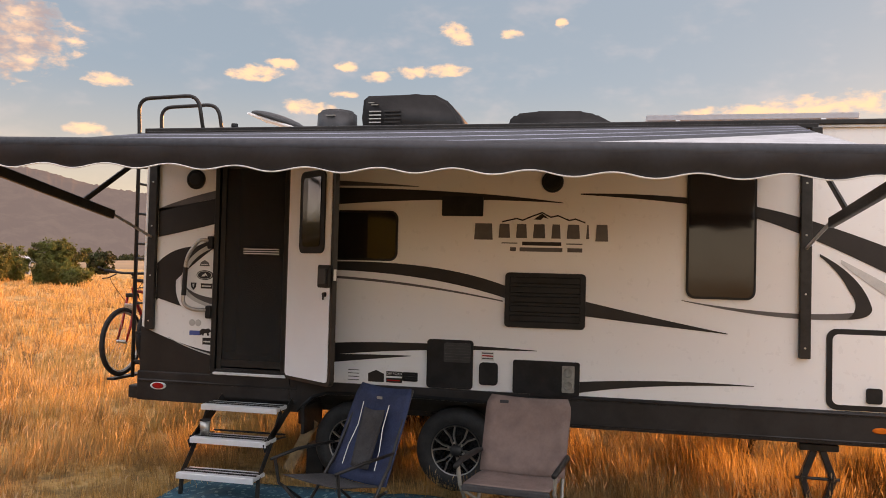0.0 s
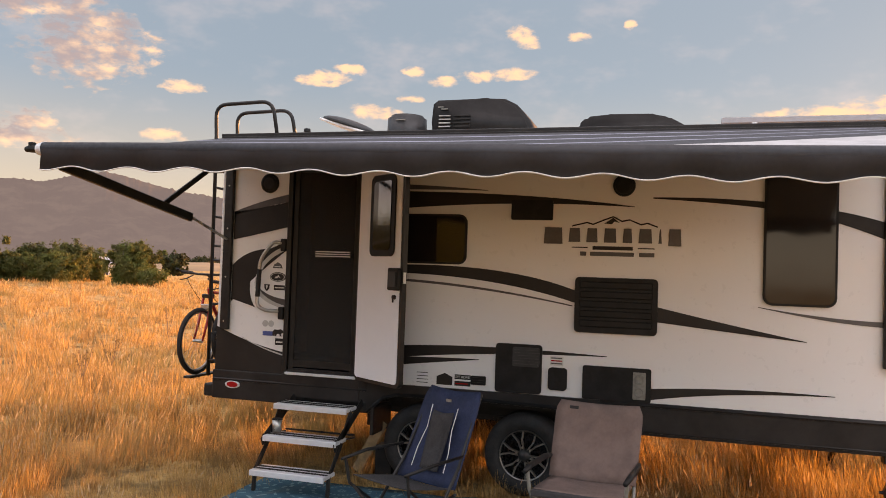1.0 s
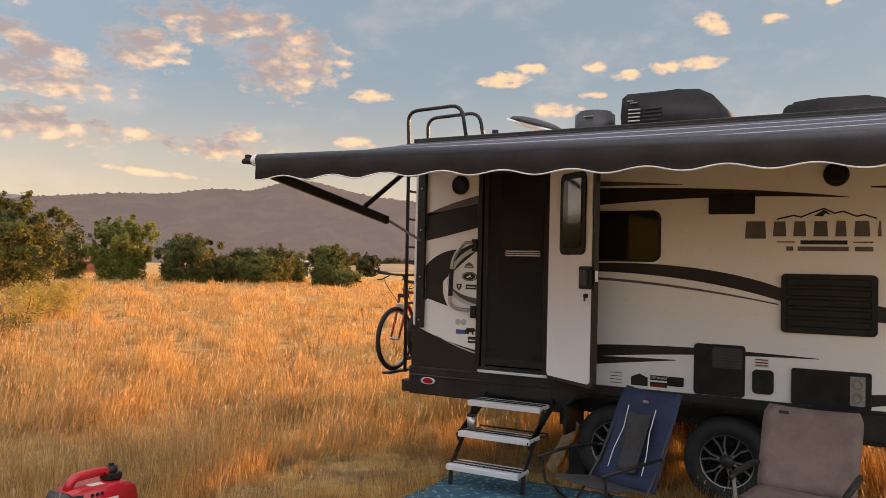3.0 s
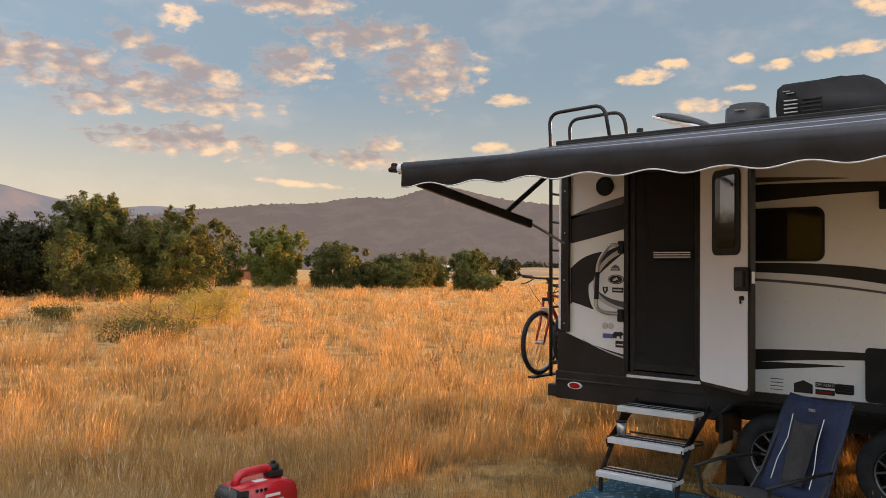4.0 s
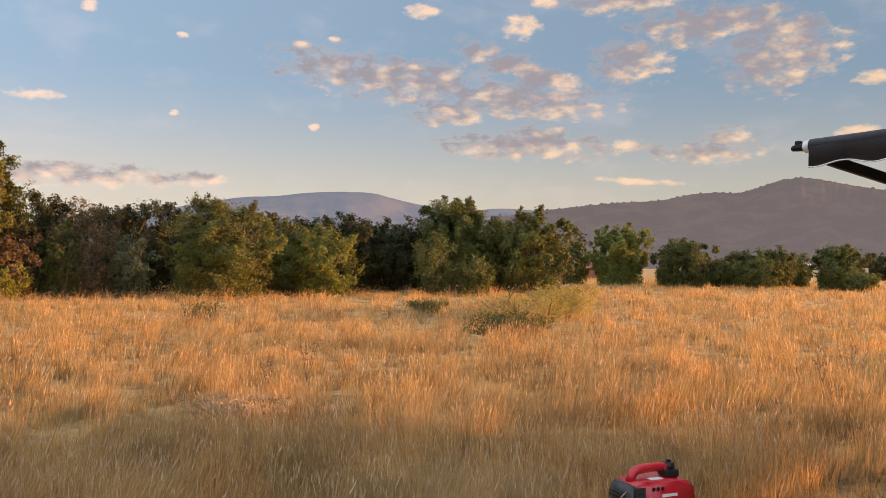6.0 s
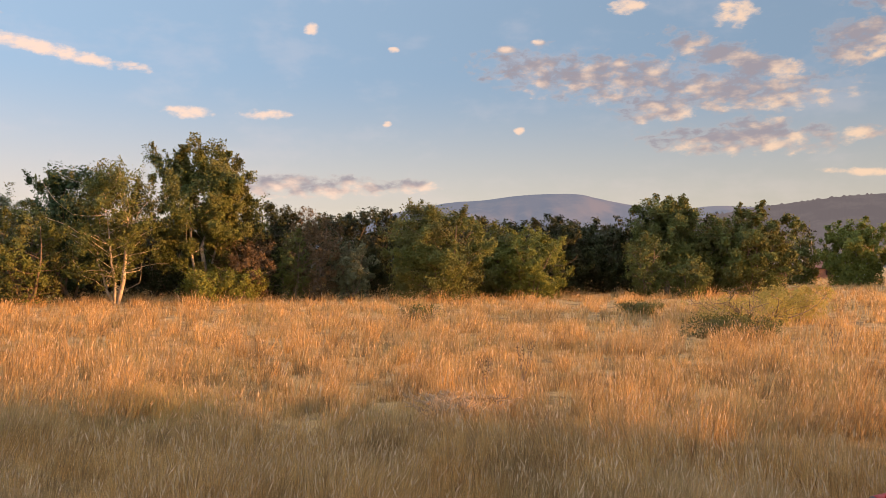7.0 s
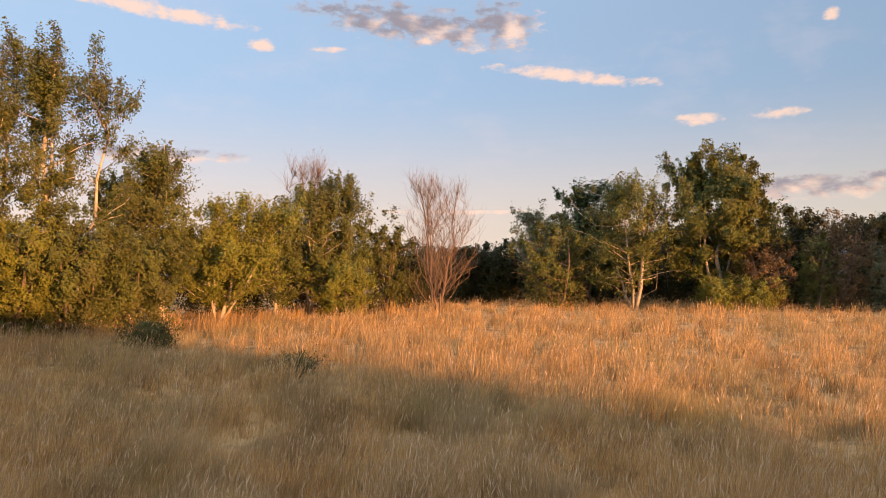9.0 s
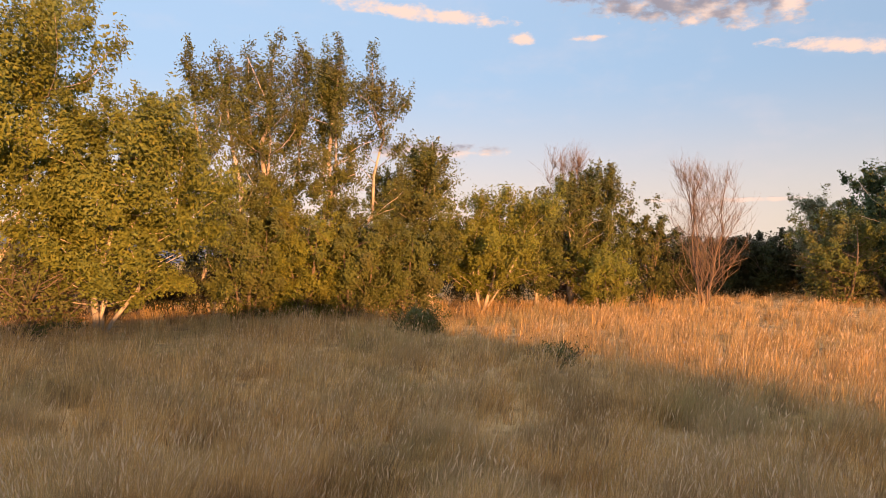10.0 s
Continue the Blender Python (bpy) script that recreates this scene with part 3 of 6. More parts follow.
def build_graphics(t):
    g = lambda *a, **k: graphic("stripe", *a, t, **k)
    # rear section
    g(((-2.75, 2.36), (-2.5, 2.46), (-2.17, 2.53)), ((-2.75, 2.33), (-2.5, 2.40), (-2.17, 2.46)), GRAPHIC_GREY)
    g(((-2.75, 2.36), (-2.5, 2.39), (-2.17, 2.46)), ((-2.75, 2.10), (-2.5, 2.15), (-2.17, 2.23)), GRAPHIC)
    g(((-2.75, 1.80), (-2.55, 1.96), (-2.17, 2.10)), ((-2.75, 1.52), (-2.58, 1.72), (-2.17, 2.03)), GRAPHIC)
    ring = curve3((-2.75, 1.86), (-2.62, 2.0), (-2.40, 2.02)) + curve3((-2.50, 1.90), (-2.62, 1.64), (-2.50, 1.48)) + [(-2.75, 1.55)]
    part("stripe", prism(ring, -0.005, -0.0005), GRAPHIC, t)
    ring = curve3((-2.17, 2.06), (-2.46, 1.98), (-2.51, 1.72)) + curve3((-2.51, 1.70), (-2.50, 1.53), (-2.17, 1.47)) + curve3((-2.17, 1.50), (-2.46, 1.56), (-2.48, 1.71)) + curve3((-2.48, 1.73), (-2.42, 1.94), (-2.17, 2.02))
    part("stripe", prism(ring, -0.006, -0.0005), SILVER_LINE, t, "silver swoosh line")
    ring = curve3((-2.46, 1.66), (-2.38, 1.58), (-2.17, 1.56)) + curve3((-2.17, 1.50), (-2.34, 1.51), (-2.43, 1.58))
    part("stripe", prism(ring, -0.004, -0.0005), GRAPHIC_GREY, t)
    ring = curve3((-2.89, 1.29), (-2.55, 1.14), (-2.17, 1.08)) + [(-2.17, 0.885), (-2.89, 0.885)]
    part("stripe", prism(ring, -0.004, -0.0005), GRAPHIC, t, "black lower rear panel graphic")
    g(((-2.62, 1.20), (-2.42, 1.11), (-2.17, 1.06)), ((-2.62, 1.195), (-2.42, 1.10), (-2.17, 1.045)), SILVER_LINE, y=-0.006)
    # behind the entry
    g(((-1.40, 2.63), (-0.9, 2.62), (-0.32, 2.57)), ((-1.40, 2.57), (-0.9, 2.58), (-0.32, 2.565)), GRAPHIC_GREY)
    g(((-1.40, 2.56), (0.0, 2.56), (0.90, 2.44)), ((-1.40, 2.38), (-0.2, 2.50), (0.90, 2.435)), GRAPHIC)
    g(((-1.40, 1.90), (-0.2, 1.98), (0.46, 1.74)), ((-1.40, 1.84), (-0.3, 1.87), (0.46, 1.64)), GRAPHIC)
    g(((-1.40, 1.80), (-0.5, 1.80), (0.42, 1.625)), ((-1.40, 1.78), (-0.5, 1.775), (0.42, 1.615)), GRAPHIC_GREY)
    g(((1.09, 1.64), (1.6, 1.53), (2.19, 1.425)), ((1.09, 1.52), (1.6, 1.47), (2.19, 1.42)), GRAPHIC)
    g(((-1.40, 1.18), (-0.6, 1.28), (0.71, 1.225)), ((-1.40, 1.06), (-0.6, 1.20), (0.71, 1.22)), GRAPHIC)
    g(((-1.40, 1.10), (-0.9, 1.13), (-0.35, 1.135)), ((-1.40, 1.00), (-0.9, 1.07), (-0.35, 1.13)), GRAPHIC)
    g(((1.05, 0.99), (1.7, 1.05), (2.39, 1.03)), ((1.05, 0.90), (1.6, 1.01), (2.39, 1.025)), GRAPHIC)
    # front section
    g(((1.04, 2.515), (1.5, 2.52), (1.88, 2.485)), ((1.04, 2.505), (1.5, 2.48), (1.88, 2.435)), GRAPHIC)
    g(((2.38, 2.42), (2.9, 2.33), (4.2, 1.75)), ((2.38, 2.33), (2.9, 2.18), (4.2, 1.45)), GRAPHIC)
    g(((1.84, 1.675), (2.6, 1.56), (3.1, 1.62)), ((1.84, 1.67), (2.6, 1.52), (3.1, 1.57)), GRAPHIC_GREY)
    ring = curve3((2.85, 2.06), (3.15, 1.9), (3.22, 1.66)) + curve3((3.22, 1.64), (3.2, 1.57), (3.05, 1.57)) + curve3((3.08, 1.60), (3.14, 1.68), (3.06, 1.78)) + curve3((3.05, 1.80), (2.98, 1.94), (2.85, 2.04))
    part("stripe", prism(ring, -0.005, -0.0005), GRAPHIC, t)
    g(((3.0, 2.02), (3.5, 1.75), (4.2, 1.35)), ((3.0, 1.99), (3.4, 1.66), (4.2, 1.2)), SILVER_LINE)
    # name lettering, kept as plain blocks
    x = 0.16
    for i, wide in enumerate((0.19, 0.13, 0.125, 0.135, 0.11, 0.14, 0.06, 0.135)):
        h = 0.135 if i in (0, 7) else 0.115
        z0 = 2.135 + (0.135 - h) / 2 - (0.008 if i in (0, 7) else 0)
        part("lettering_block", prism([(x + 0.008, z0), (x + wide - 0.026, z0), (x + wide - 0.034, z0 + h), (x + 0.016, z0 + h)], -0.006, -0.0005), GRAPHIC_GREY, t)
        x += wide + 0.015
    part("lettering_bar", box(0.57, 0.89, -0.005, -0.0005, 2.085, 2.115), GRAPHIC, t)
    for x0, x1 in ((0.40, 0.53), (0.93, 1.06)):
        part("lettering_rule", box(x0, x1, -0.005, -0.0005, 2.098, 2.106), GRAPHIC, t)
    for x0, x1 in ((0.47, 0.52), (0.55, 0.90), (0.94, 1.06)):
        part("lettering_bar", box(x0, x1, -0.005, -0.0005, 2.035, 2.068, 0.002), GRAPHIC_GREY, t)
    peaks = [(0.40, 2.283), (0.52, 2.312), (0.57, 2.298), (0.65, 2.332), (0.73, 2.362), (0.80, 2.325), (0.86, 2.338), (0.95, 2.30), (1.0, 2.312), (1.08, 2.283)]
    for (ax, az), (bx, bz) in zip(peaks, peaks[1:]):
        part("peak_line", prism([(ax, az), (bx, bz), (bx, bz - 0.012), (ax, az - 0.012)], -0.005, -0.0005), GRAPHIC, t)
    part("peak_mark", prism([(0.66, 2.300), (0.73, 2.348), (0.785, 2.305), (0.74, 2.318), (0.72, 2.295)], -0.005, -0.0005), GRAPHIC, t)
    # decals low on the wall
    for i in range(4):
        part("decal_line", box(-0.90, -0.80, -0.004, -0.0005, 0.905 + i * 0.028, 0.911 + i * 0.028), GRAPHIC_GREY, t)
    part("decal", prism([(-0.72, 0.90), (-0.58, 0.90), (-0.58, 0.97), (-0.65, 1.0), (-0.72, 0.97)], -0.004, -0.0005), GRAPHIC, t)
    part("decal", box(-0.56, -0.42, -0.004, -0.0005, 0.955, 0.995), GRAPHIC, t)
    part("decal", box(-0.56, -0.42, -0.004, -0.0005, 0.90, 0.94), GRAPHIC, t)
    words = bpy.data.curves.new("decal_lettering", "FONT")
    words.body, words.size, words.extrude, words.align_x, words.align_y = "OFF ROAD", 0.028, 0.0006, "CENTER", "CENTER"
    words.materials.append(CREAM_STICKER)
    decal_words = new("decal_lettering", words)
    decal_words.parent = t
    decal_words.matrix_basis = pose(-0.49, -0.0055, 0.975, 90, 0, 0)
    part("decal_lettering", box(-0.55, -0.44, -0.006, -0.003, 0.915, 0.924), RED_LENS, t)
    part("decal", box(0.25, 0.36, -0.004, -0.0005, 1.125, 1.20, 0.003), CREAM_STICKER, t)
    for i in range(3):
        part("decal_line", box(0.26, 0.35, -0.006, -0.003, 1.137 + i * 0.022, 1.147 + i * 0.022), RED_LENS if i == 1 else GRAPHIC_GREY, t)
    # stickers by the entry
    oval = part("sticker", ring_of([(0.0, -0.006), (0.078, -0.006), (0.082, -0.002)], segments=28), GRAPHIC, t, "dark oval sticker")
    oval.matrix_basis = pose(-2.275, 0, 1.765) @ Matrix.Diagonal((1, 1, 0.53, 1))
    rim_line = part("sticker_mark", ring_of([(0.066, -0.007), (0.070, -0.0085), (0.073, -0.007)], segments=28), CREAM_STICKER, t)
    rim_line.matrix_basis = pose(-2.275, 0, 1.765) @ Matrix.Diagonal((1, 1, 0.50, 1))
    part("sticker_mark", prism([(-2.305, 1.752), (-2.29, 1.774), (-2.282, 1.766), (-2.268, 1.786), (-2.245, 1.752), (-2.262, 1.766), (-2.276, 1.754)], -0.009, -0.006), CREAM_STICKER, t)
    part("sticker_mark", box(-2.30, -2.21, -0.007, -0.004, 1.662, 1.672), CREAM_STICKER, t)
    part("sticker_mark", prism([(-2.392, 1.685), (-2.372, 1.685), (-2.376, 1.66), (-2.382, 1.65), (-2.388, 1.66)], -0.007, -0.004), CREAM_STICKER, t)
    part("sticker_mark", box(-2.31, -2.25, -0.007, -0.004, 1.856, 1.864), CREAM_STICKER, t)
    part("sticker", prism([(-2.41, 1.695), (-2.355, 1.695), (-2.36, 1.655), (-2.382, 1.63), (-2.405, 1.655)], -0.005, -0.0005), GRAPHIC, t)
    part("sticker", box(-2.31, -2.20, -0.005, -0.0005, 1.645, 1.69), GRAPHIC, t)
    part("sticker", prism([(-2.33, 1.845), (-2.23, 1.845), (-2.245, 1.88), (-2.28, 1.90), (-2.315, 1.88)], -0.005, -0.0005), GRAPHIC_GREY, t)
    for x in (-2.385, -2.325):
        eye = part("sticker", ring_of([(0.0, -0.005), (0.028, -0.005), (0.03, -0.001)], segments=18), SILVER_LINE, t)
        eye.matrix_basis = pose(x, 0, 1.335)
    part("sticker", box(-2.405, -2.305, -0.005, -0.0005, 1.225, 1.265), BLUE_STICKER, t)
    bear = [(-2.305, 1.23), (-2.305, 1.265), (-2.285, 1.285), (-2.245, 1.283), (-2.225, 1.29), (-2.205, 1.28), (-2.195, 1.262), (-2.21, 1.255), (-2.22, 1.245), (-2.215, 1.225), (-2.23, 1.225), (-2.235, 1.245), (-2.262, 1.245), (-2.268, 1.225), (-2.283, 1.225), (-2.288, 1.243), (-2.293, 1.225)]
    part("sticker", prism(bear, -0.005, -0.0005), GRAPHIC, t, "dark bear-shaped sticker")
    part("sticker", box(-2.275, -2.19, -0.005, -0.0005, 1.145, 1.205), GRAPHIC, t)
    part("sticker_mark", box(-2.265, -2.20, -0.007, -0.004, 1.165, 1.178), CREAM_STICKER, t)


build_graphics(trailer)


def build_fittings(t):
    # rounded dark windows
    for x0, x1, z0, z1, label in ((-1.08, -0.49, 1.93, 2.36, "small tinted side window"), (1.87, 2.39, 1.69, 2.74, "tall tinted side window")):
        wnd = part("window", rounded_plate(x0, x1, z0, z1, -0.018, 0.0, 0.07), BLACK_PLASTIC, t, label)
        part("pane", rounded_plate(x0 + 0.018, x1 - 0.018, z0 + 0.018, z1 - 0.018, -0.022, -0.017, 0.055), TINTED, wnd)
    # refrigerator vent
    v = part("refrigerator_vent", rounded_plate(0.44, 1.095, 1.41, 1.86, -0.025, 0.0, 0.035), BLACK_PLASTIC, t, "dark brown louvred refrigerator vent")
    for i in range(5):
        part("louvre", box(0.48, 1.055, -0.028, -0.024, 1.46 + i * 0.078, 1.515 + i * 0.078, 0.008), BLACK_PLASTIC, v)
    # furnace and small covers
    v = part("water_heater_door", rounded_plate(-0.205, 0.185, 0.88, 1.285, -0.022, 0.0, 0.03), BLACK_PLASTIC, t)
    part("grille", rounded_plate(-0.06, 0.165, 1.10, 1.26, -0.028, -0.02, 0.015), GREY_PLASTIC, v, "grey exhaust grille")
    for i in range(6):
        part("grille_bar", box(-0.05, 0.155, -0.034, -0.027, 1.118 + i * 0.023, 1.124 + i * 0.023), GREY_PLASTIC, v)
    part("hatch_cover", rounded_plate(0.24, 0.395, 0.925, 1.11, -0.025, 0.0, 0.03), BLACK_PLASTIC, t)
    part("vent_cover", rounded_plate(-0.415, -0.285, 0.92, 0.995, -0.02, 0.0, 0.01), BLACK_PLASTIC, t)
    for i in range(3):
        part("vent_slat", box(-0.40, -0.30, -0.026, -0.018, 0.932 + i * 0.02, 0.942 + i * 0.02), BLACK_PLASTIC, t)
    v = part("stove_cover", rounded_plate(0.52, 1.06, 0.875, 1.145, -0.02, 0.0, 0.018), BLACK_PLASTIC, t, "wide black service cover")
    part("outlet_plate", rounded_plate(0.92, 1.02, 0.90, 1.115, -0.028, -0.018, 0.008), PLATE, v, "silver exhaust outlet plate")
    for z in (0.958, 1.058):
        disc = part("outlet_ring", ring_of([(0.0, -0.034), (0.02, -0.036), (0.022, -0.03), (0.032, -0.036), (0.04, -0.028)], segments=24), PLATE, v)
        disc.matrix_basis = pose(0.97, 0, z)
    part("furnace_grille", rounded_plate(-0.11, 0.24, 2.32, 2.485, -0.02, 0.0, 0.012), BLACK_PLASTIC, t, "dark upper side lamp housing")
    # round speakers
    for x, z in ((-2.39, 2.626), (0.81, 2.61)):
        s = part("speaker", ring_of([(0.0, -0.02), (0.05, -0.022), (0.068, -0.016), (0.072, -0.024), (0.088, -0.018), (0.09, 0.0)], segments=32), BLACK_PLASTIC, t, "round black outdoor speaker")
        s.matrix_basis = pose(x, 0, z)
    # baggage door
    c = part("baggage_door", rounded_plate(2.905, 4.0, 0.885, 1.495, -0.012, 0.0, 0.07), BLACK_PLASTIC, t, "white baggage door in a black frame")
    part("panel", rounded_plate(2.945, 3.96, 0.925, 1.455, -0.017, -0.011, 0.045), WHITE, c)
    part("latch", rounded_plate(3.18, 3.29, 0.945, 1.06, -0.035, -0.016, 0.02), BLACK_PLASTIC, c)
    # entry opening: frame, sill, screen door
    fr = part("door_frame", bmesh_frame(DOOR_X0 - 0.035, DOOR_X1 + 0.02, DOOR_Z0 - 0.01, DOOR_Z1 + 0.04, 0.045, -0.03, 0.04), BLACK_METAL, t, "black entry door frame")
    part("sill", box(DOOR_X0 + 0.01, DOOR_X1, -0.05, 0.03, DOOR_Z0 - 0.03, DOOR_Z0 - 0.006, 0.004), ALUMINIUM, fr, "aluminium door sill")
    part("apron", box(DOOR_X0 - 0.04, DOOR_X1 + 0.03, -0.02, 0.03, 0.62, DOOR_Z0 - 0.03), SKIRT, t)
    sd = part("screen_door", bmesh_frame(DOOR_X0 + 0.02, DOOR_X1 - 0.02, DOOR_Z0 + 0.005, DOOR_Z1 - 0.01, 0.045, -0.012, 0.012), BLACK_METAL, t, "closed black fly-screen door")
    part("screen", box(DOOR_X0 + 0.06, DOOR_X1 - 0.06, -0.002, 0.002, DOOR_Z0 + 0.04, DOOR_Z1 - 0.05), SCREEN, sd)
    part("kick_panel", box(DOOR_X0 + 0.06, DOOR_X1 - 0.06, -0.006, -0.003, DOOR_Z0 + 0.04, DOOR_Z0 + 0.10), BLACK_METAL, sd)
    bar = part("push_bar", box(-1.90, -1.555, -0.025, -0.012, 1.955, 2.015, 0.004), BLACK_METAL, sd, "aluminium push bar across the screen")
    for z in (1.967, 1.987, 2.007):
        part("bar_rib", box(-1.895, -1.56, -0.03, -0.024, z - 0.004, z + 0.004), ALUMINIUM, bar)
    # white door swung open
    ang = math.degrees(math.atan2(-0.40, 0.565))
    d = part("entry_door", rounded_plate(0.0, 0.69, 0.0, 1.86, -0.02, 0.022, 0.05), BLACK_METAL, t, "white entry door standing open")
    d.matrix_basis = pose(DOOR_X1 + 0.005, -0.035, DOOR_Z0 - 0.025, 0, 0, ang)
    part("door_skin", rounded_plate(0.018, 0.655, 0.03, 1.845, -0.027, -0.018, 0.035), DOOR_WHITE, d, "white door skin")
    wf = part("door_window", rounded_plate(0.21, 0.575, 1.08, 1.77, -0.042, -0.026, 0.06), BLACK_PLASTIC, d, "dark framed door window")
    part("pane", rounded_plate(0.26, 0.525, 1.135, 1.715, -0.046, -0.041, 0.04), TINTED, wf)
    # mirror plate over part of the pane, added for its bright sky reflection
    part("mirror_patch", rounded_plate(0.335, 0.525, 1.34, 1.715, -0.049, -0.045, 0.012), MIRROR_TINT, wf)
    h = part("door_handle", rounded_plate(0.52, 0.675, 0.80, 0.985, -0.052, -0.026, 0.02), BLACK_PLASTIC, d, "black paddle door handle")
    part("paddle", rounded_plate(0.545, 0.65, 0.83, 0.955, -0.068, -0.05, 0.015), GREY_PLASTIC, h)
    k = part("key_lock", ring_of([(0, -0.05), (0.016, -0.05), (0.02, -0.026)], segments=16), BLACK_METAL, d)
    k.matrix_basis = pose(0.60, 0, 0.745)
    part("lock_flap", box(0.588, 0.606, -0.05, -0.04, 0.70, 0.735, 0.004), BLACK_PLASTIC, d)
    part("strike_plate", box(0.688, 0.694, -0.012, 0.014, 0.86, 0.95), ALUMINIUM, d)
    # fold-out grab handle
    pts = rounded_path([(-2.215, -0.03, 2.07), (-2.30, -0.06, 2.09), (-2.43, -0.06, 1.93), (-2.45, -0.06, 1.50), (-2.36, -0.06, 1.455), (-2.215, -0.03, 1.455)], 0.09)
    gh = part("grab_handle", tube(pts, 0.017, 10), STEEL, t, "satin steel folding grab handle", True)
    part("grip", tube([(-2.434, -0.06, 1.83), (-2.444, -0.06, 1.58)], 0.022, 10), RUBBER, gh, "black foam grip")
    for z in (2.07, 1.45):
        part("hinge_bracket", box(-2.24, -2.185, -0.05, 0.0, z - 0.07, z + 0.045, 0.012), BLACK_PLASTIC, gh)


def bmesh_frame(x0, x1, z0, z1, wide, y0, y1):
    bm = bmesh.new()
    box(x0, x0 + wide, y0, y1, z0, z1, 0.004, 1, bm)
    box(x1 - wide, x1, y0, y1, z0, z1, 0.004, 1, bm)
    box(x0 + wide, x1 - wide, y0, y1, z1 - wide, z1, 0.004, 1, bm)
    box(x0 + wide, x1 - wide, y0, y1, z0, z0 + wide * 0.5, 0.004, 1, bm)
    return bm


build_fittings(trailer)


def build_wheel(t, x, y=0.04, turn_z=0.0):
    tyre = part("wheel", ring_of([(0.205, 0.02), (0.22, -0.005), (0.27, -0.022), (0.32, -0.015), (0.345, 0.015), (0.352, 0.05), (0.352, 0.17), (0.34, 0.205), (0.30, 0.225), (0.205, 0.2)], segments=56), RUBBER, t, "black tyre on a machined alloy rim", True)
    tyre.matrix_basis = pose(x, y, 0.358, 0, 0, turn_z) @ Matrix.Scale(0.985, 4)
    part("rim", ring_of([(0.207, 0.03), (0.213, 0.0), (0.207, -0.008), (0.196, 0.004), (0.188, 0.06), (0.17, 0.12), (0.0, 0.13)], segments=48), RIM_BLACK, tyre, "black alloy rim", True)
    part("rim_lip", ring_of([(0.214, 0.0), (0.211, -0.010), (0.203, -0.006), (0.200, 0.004)], segments=48), RIM_CUT, tyre)
    for i in range(6):
        turn = Matrix.Rotation(radians(60 * i + 12), 4, "Y")
        for side in (-1, 1):
            bm = bmesh.new()
            ring = [(0.045, side * 0.016), (0.125, side * 0.024), (0.199, side * 0.058), (0.199, side * 0.044), (0.130, side * 0.012), (0.06, side * 0.006)]
            prism(ring, -0.004, 0.03, bm)
            sp = part("spoke", bm, RIM_CUT, tyre)
            sp.matrix_basis = turn
    part("hub_cap", ring_of([(0.0, -0.022), (0.03, -0.02), (0.038, -0.008), (0.052, 0.0), (0.056, 0.03)], segments=28), GREY_PLASTIC, tyre, "", True)
    for i in range(6):
        nut = part("lug_nut", ring_of([(0.0, -0.012), (0.009, -0.012), (0.010, 0.02)], segments=8), STEEL, tyre)
        a = radians(60 * i + 42)
        nut.matrix_basis = pose(0.068 * math.cos(a), 0, 0.068 * math.sin(a))


for wx in (0.05, -0.86):
    build_wheel(trailer, wx)
    build_wheel(trailer, wx, WIDE - 0.04, 180.0)


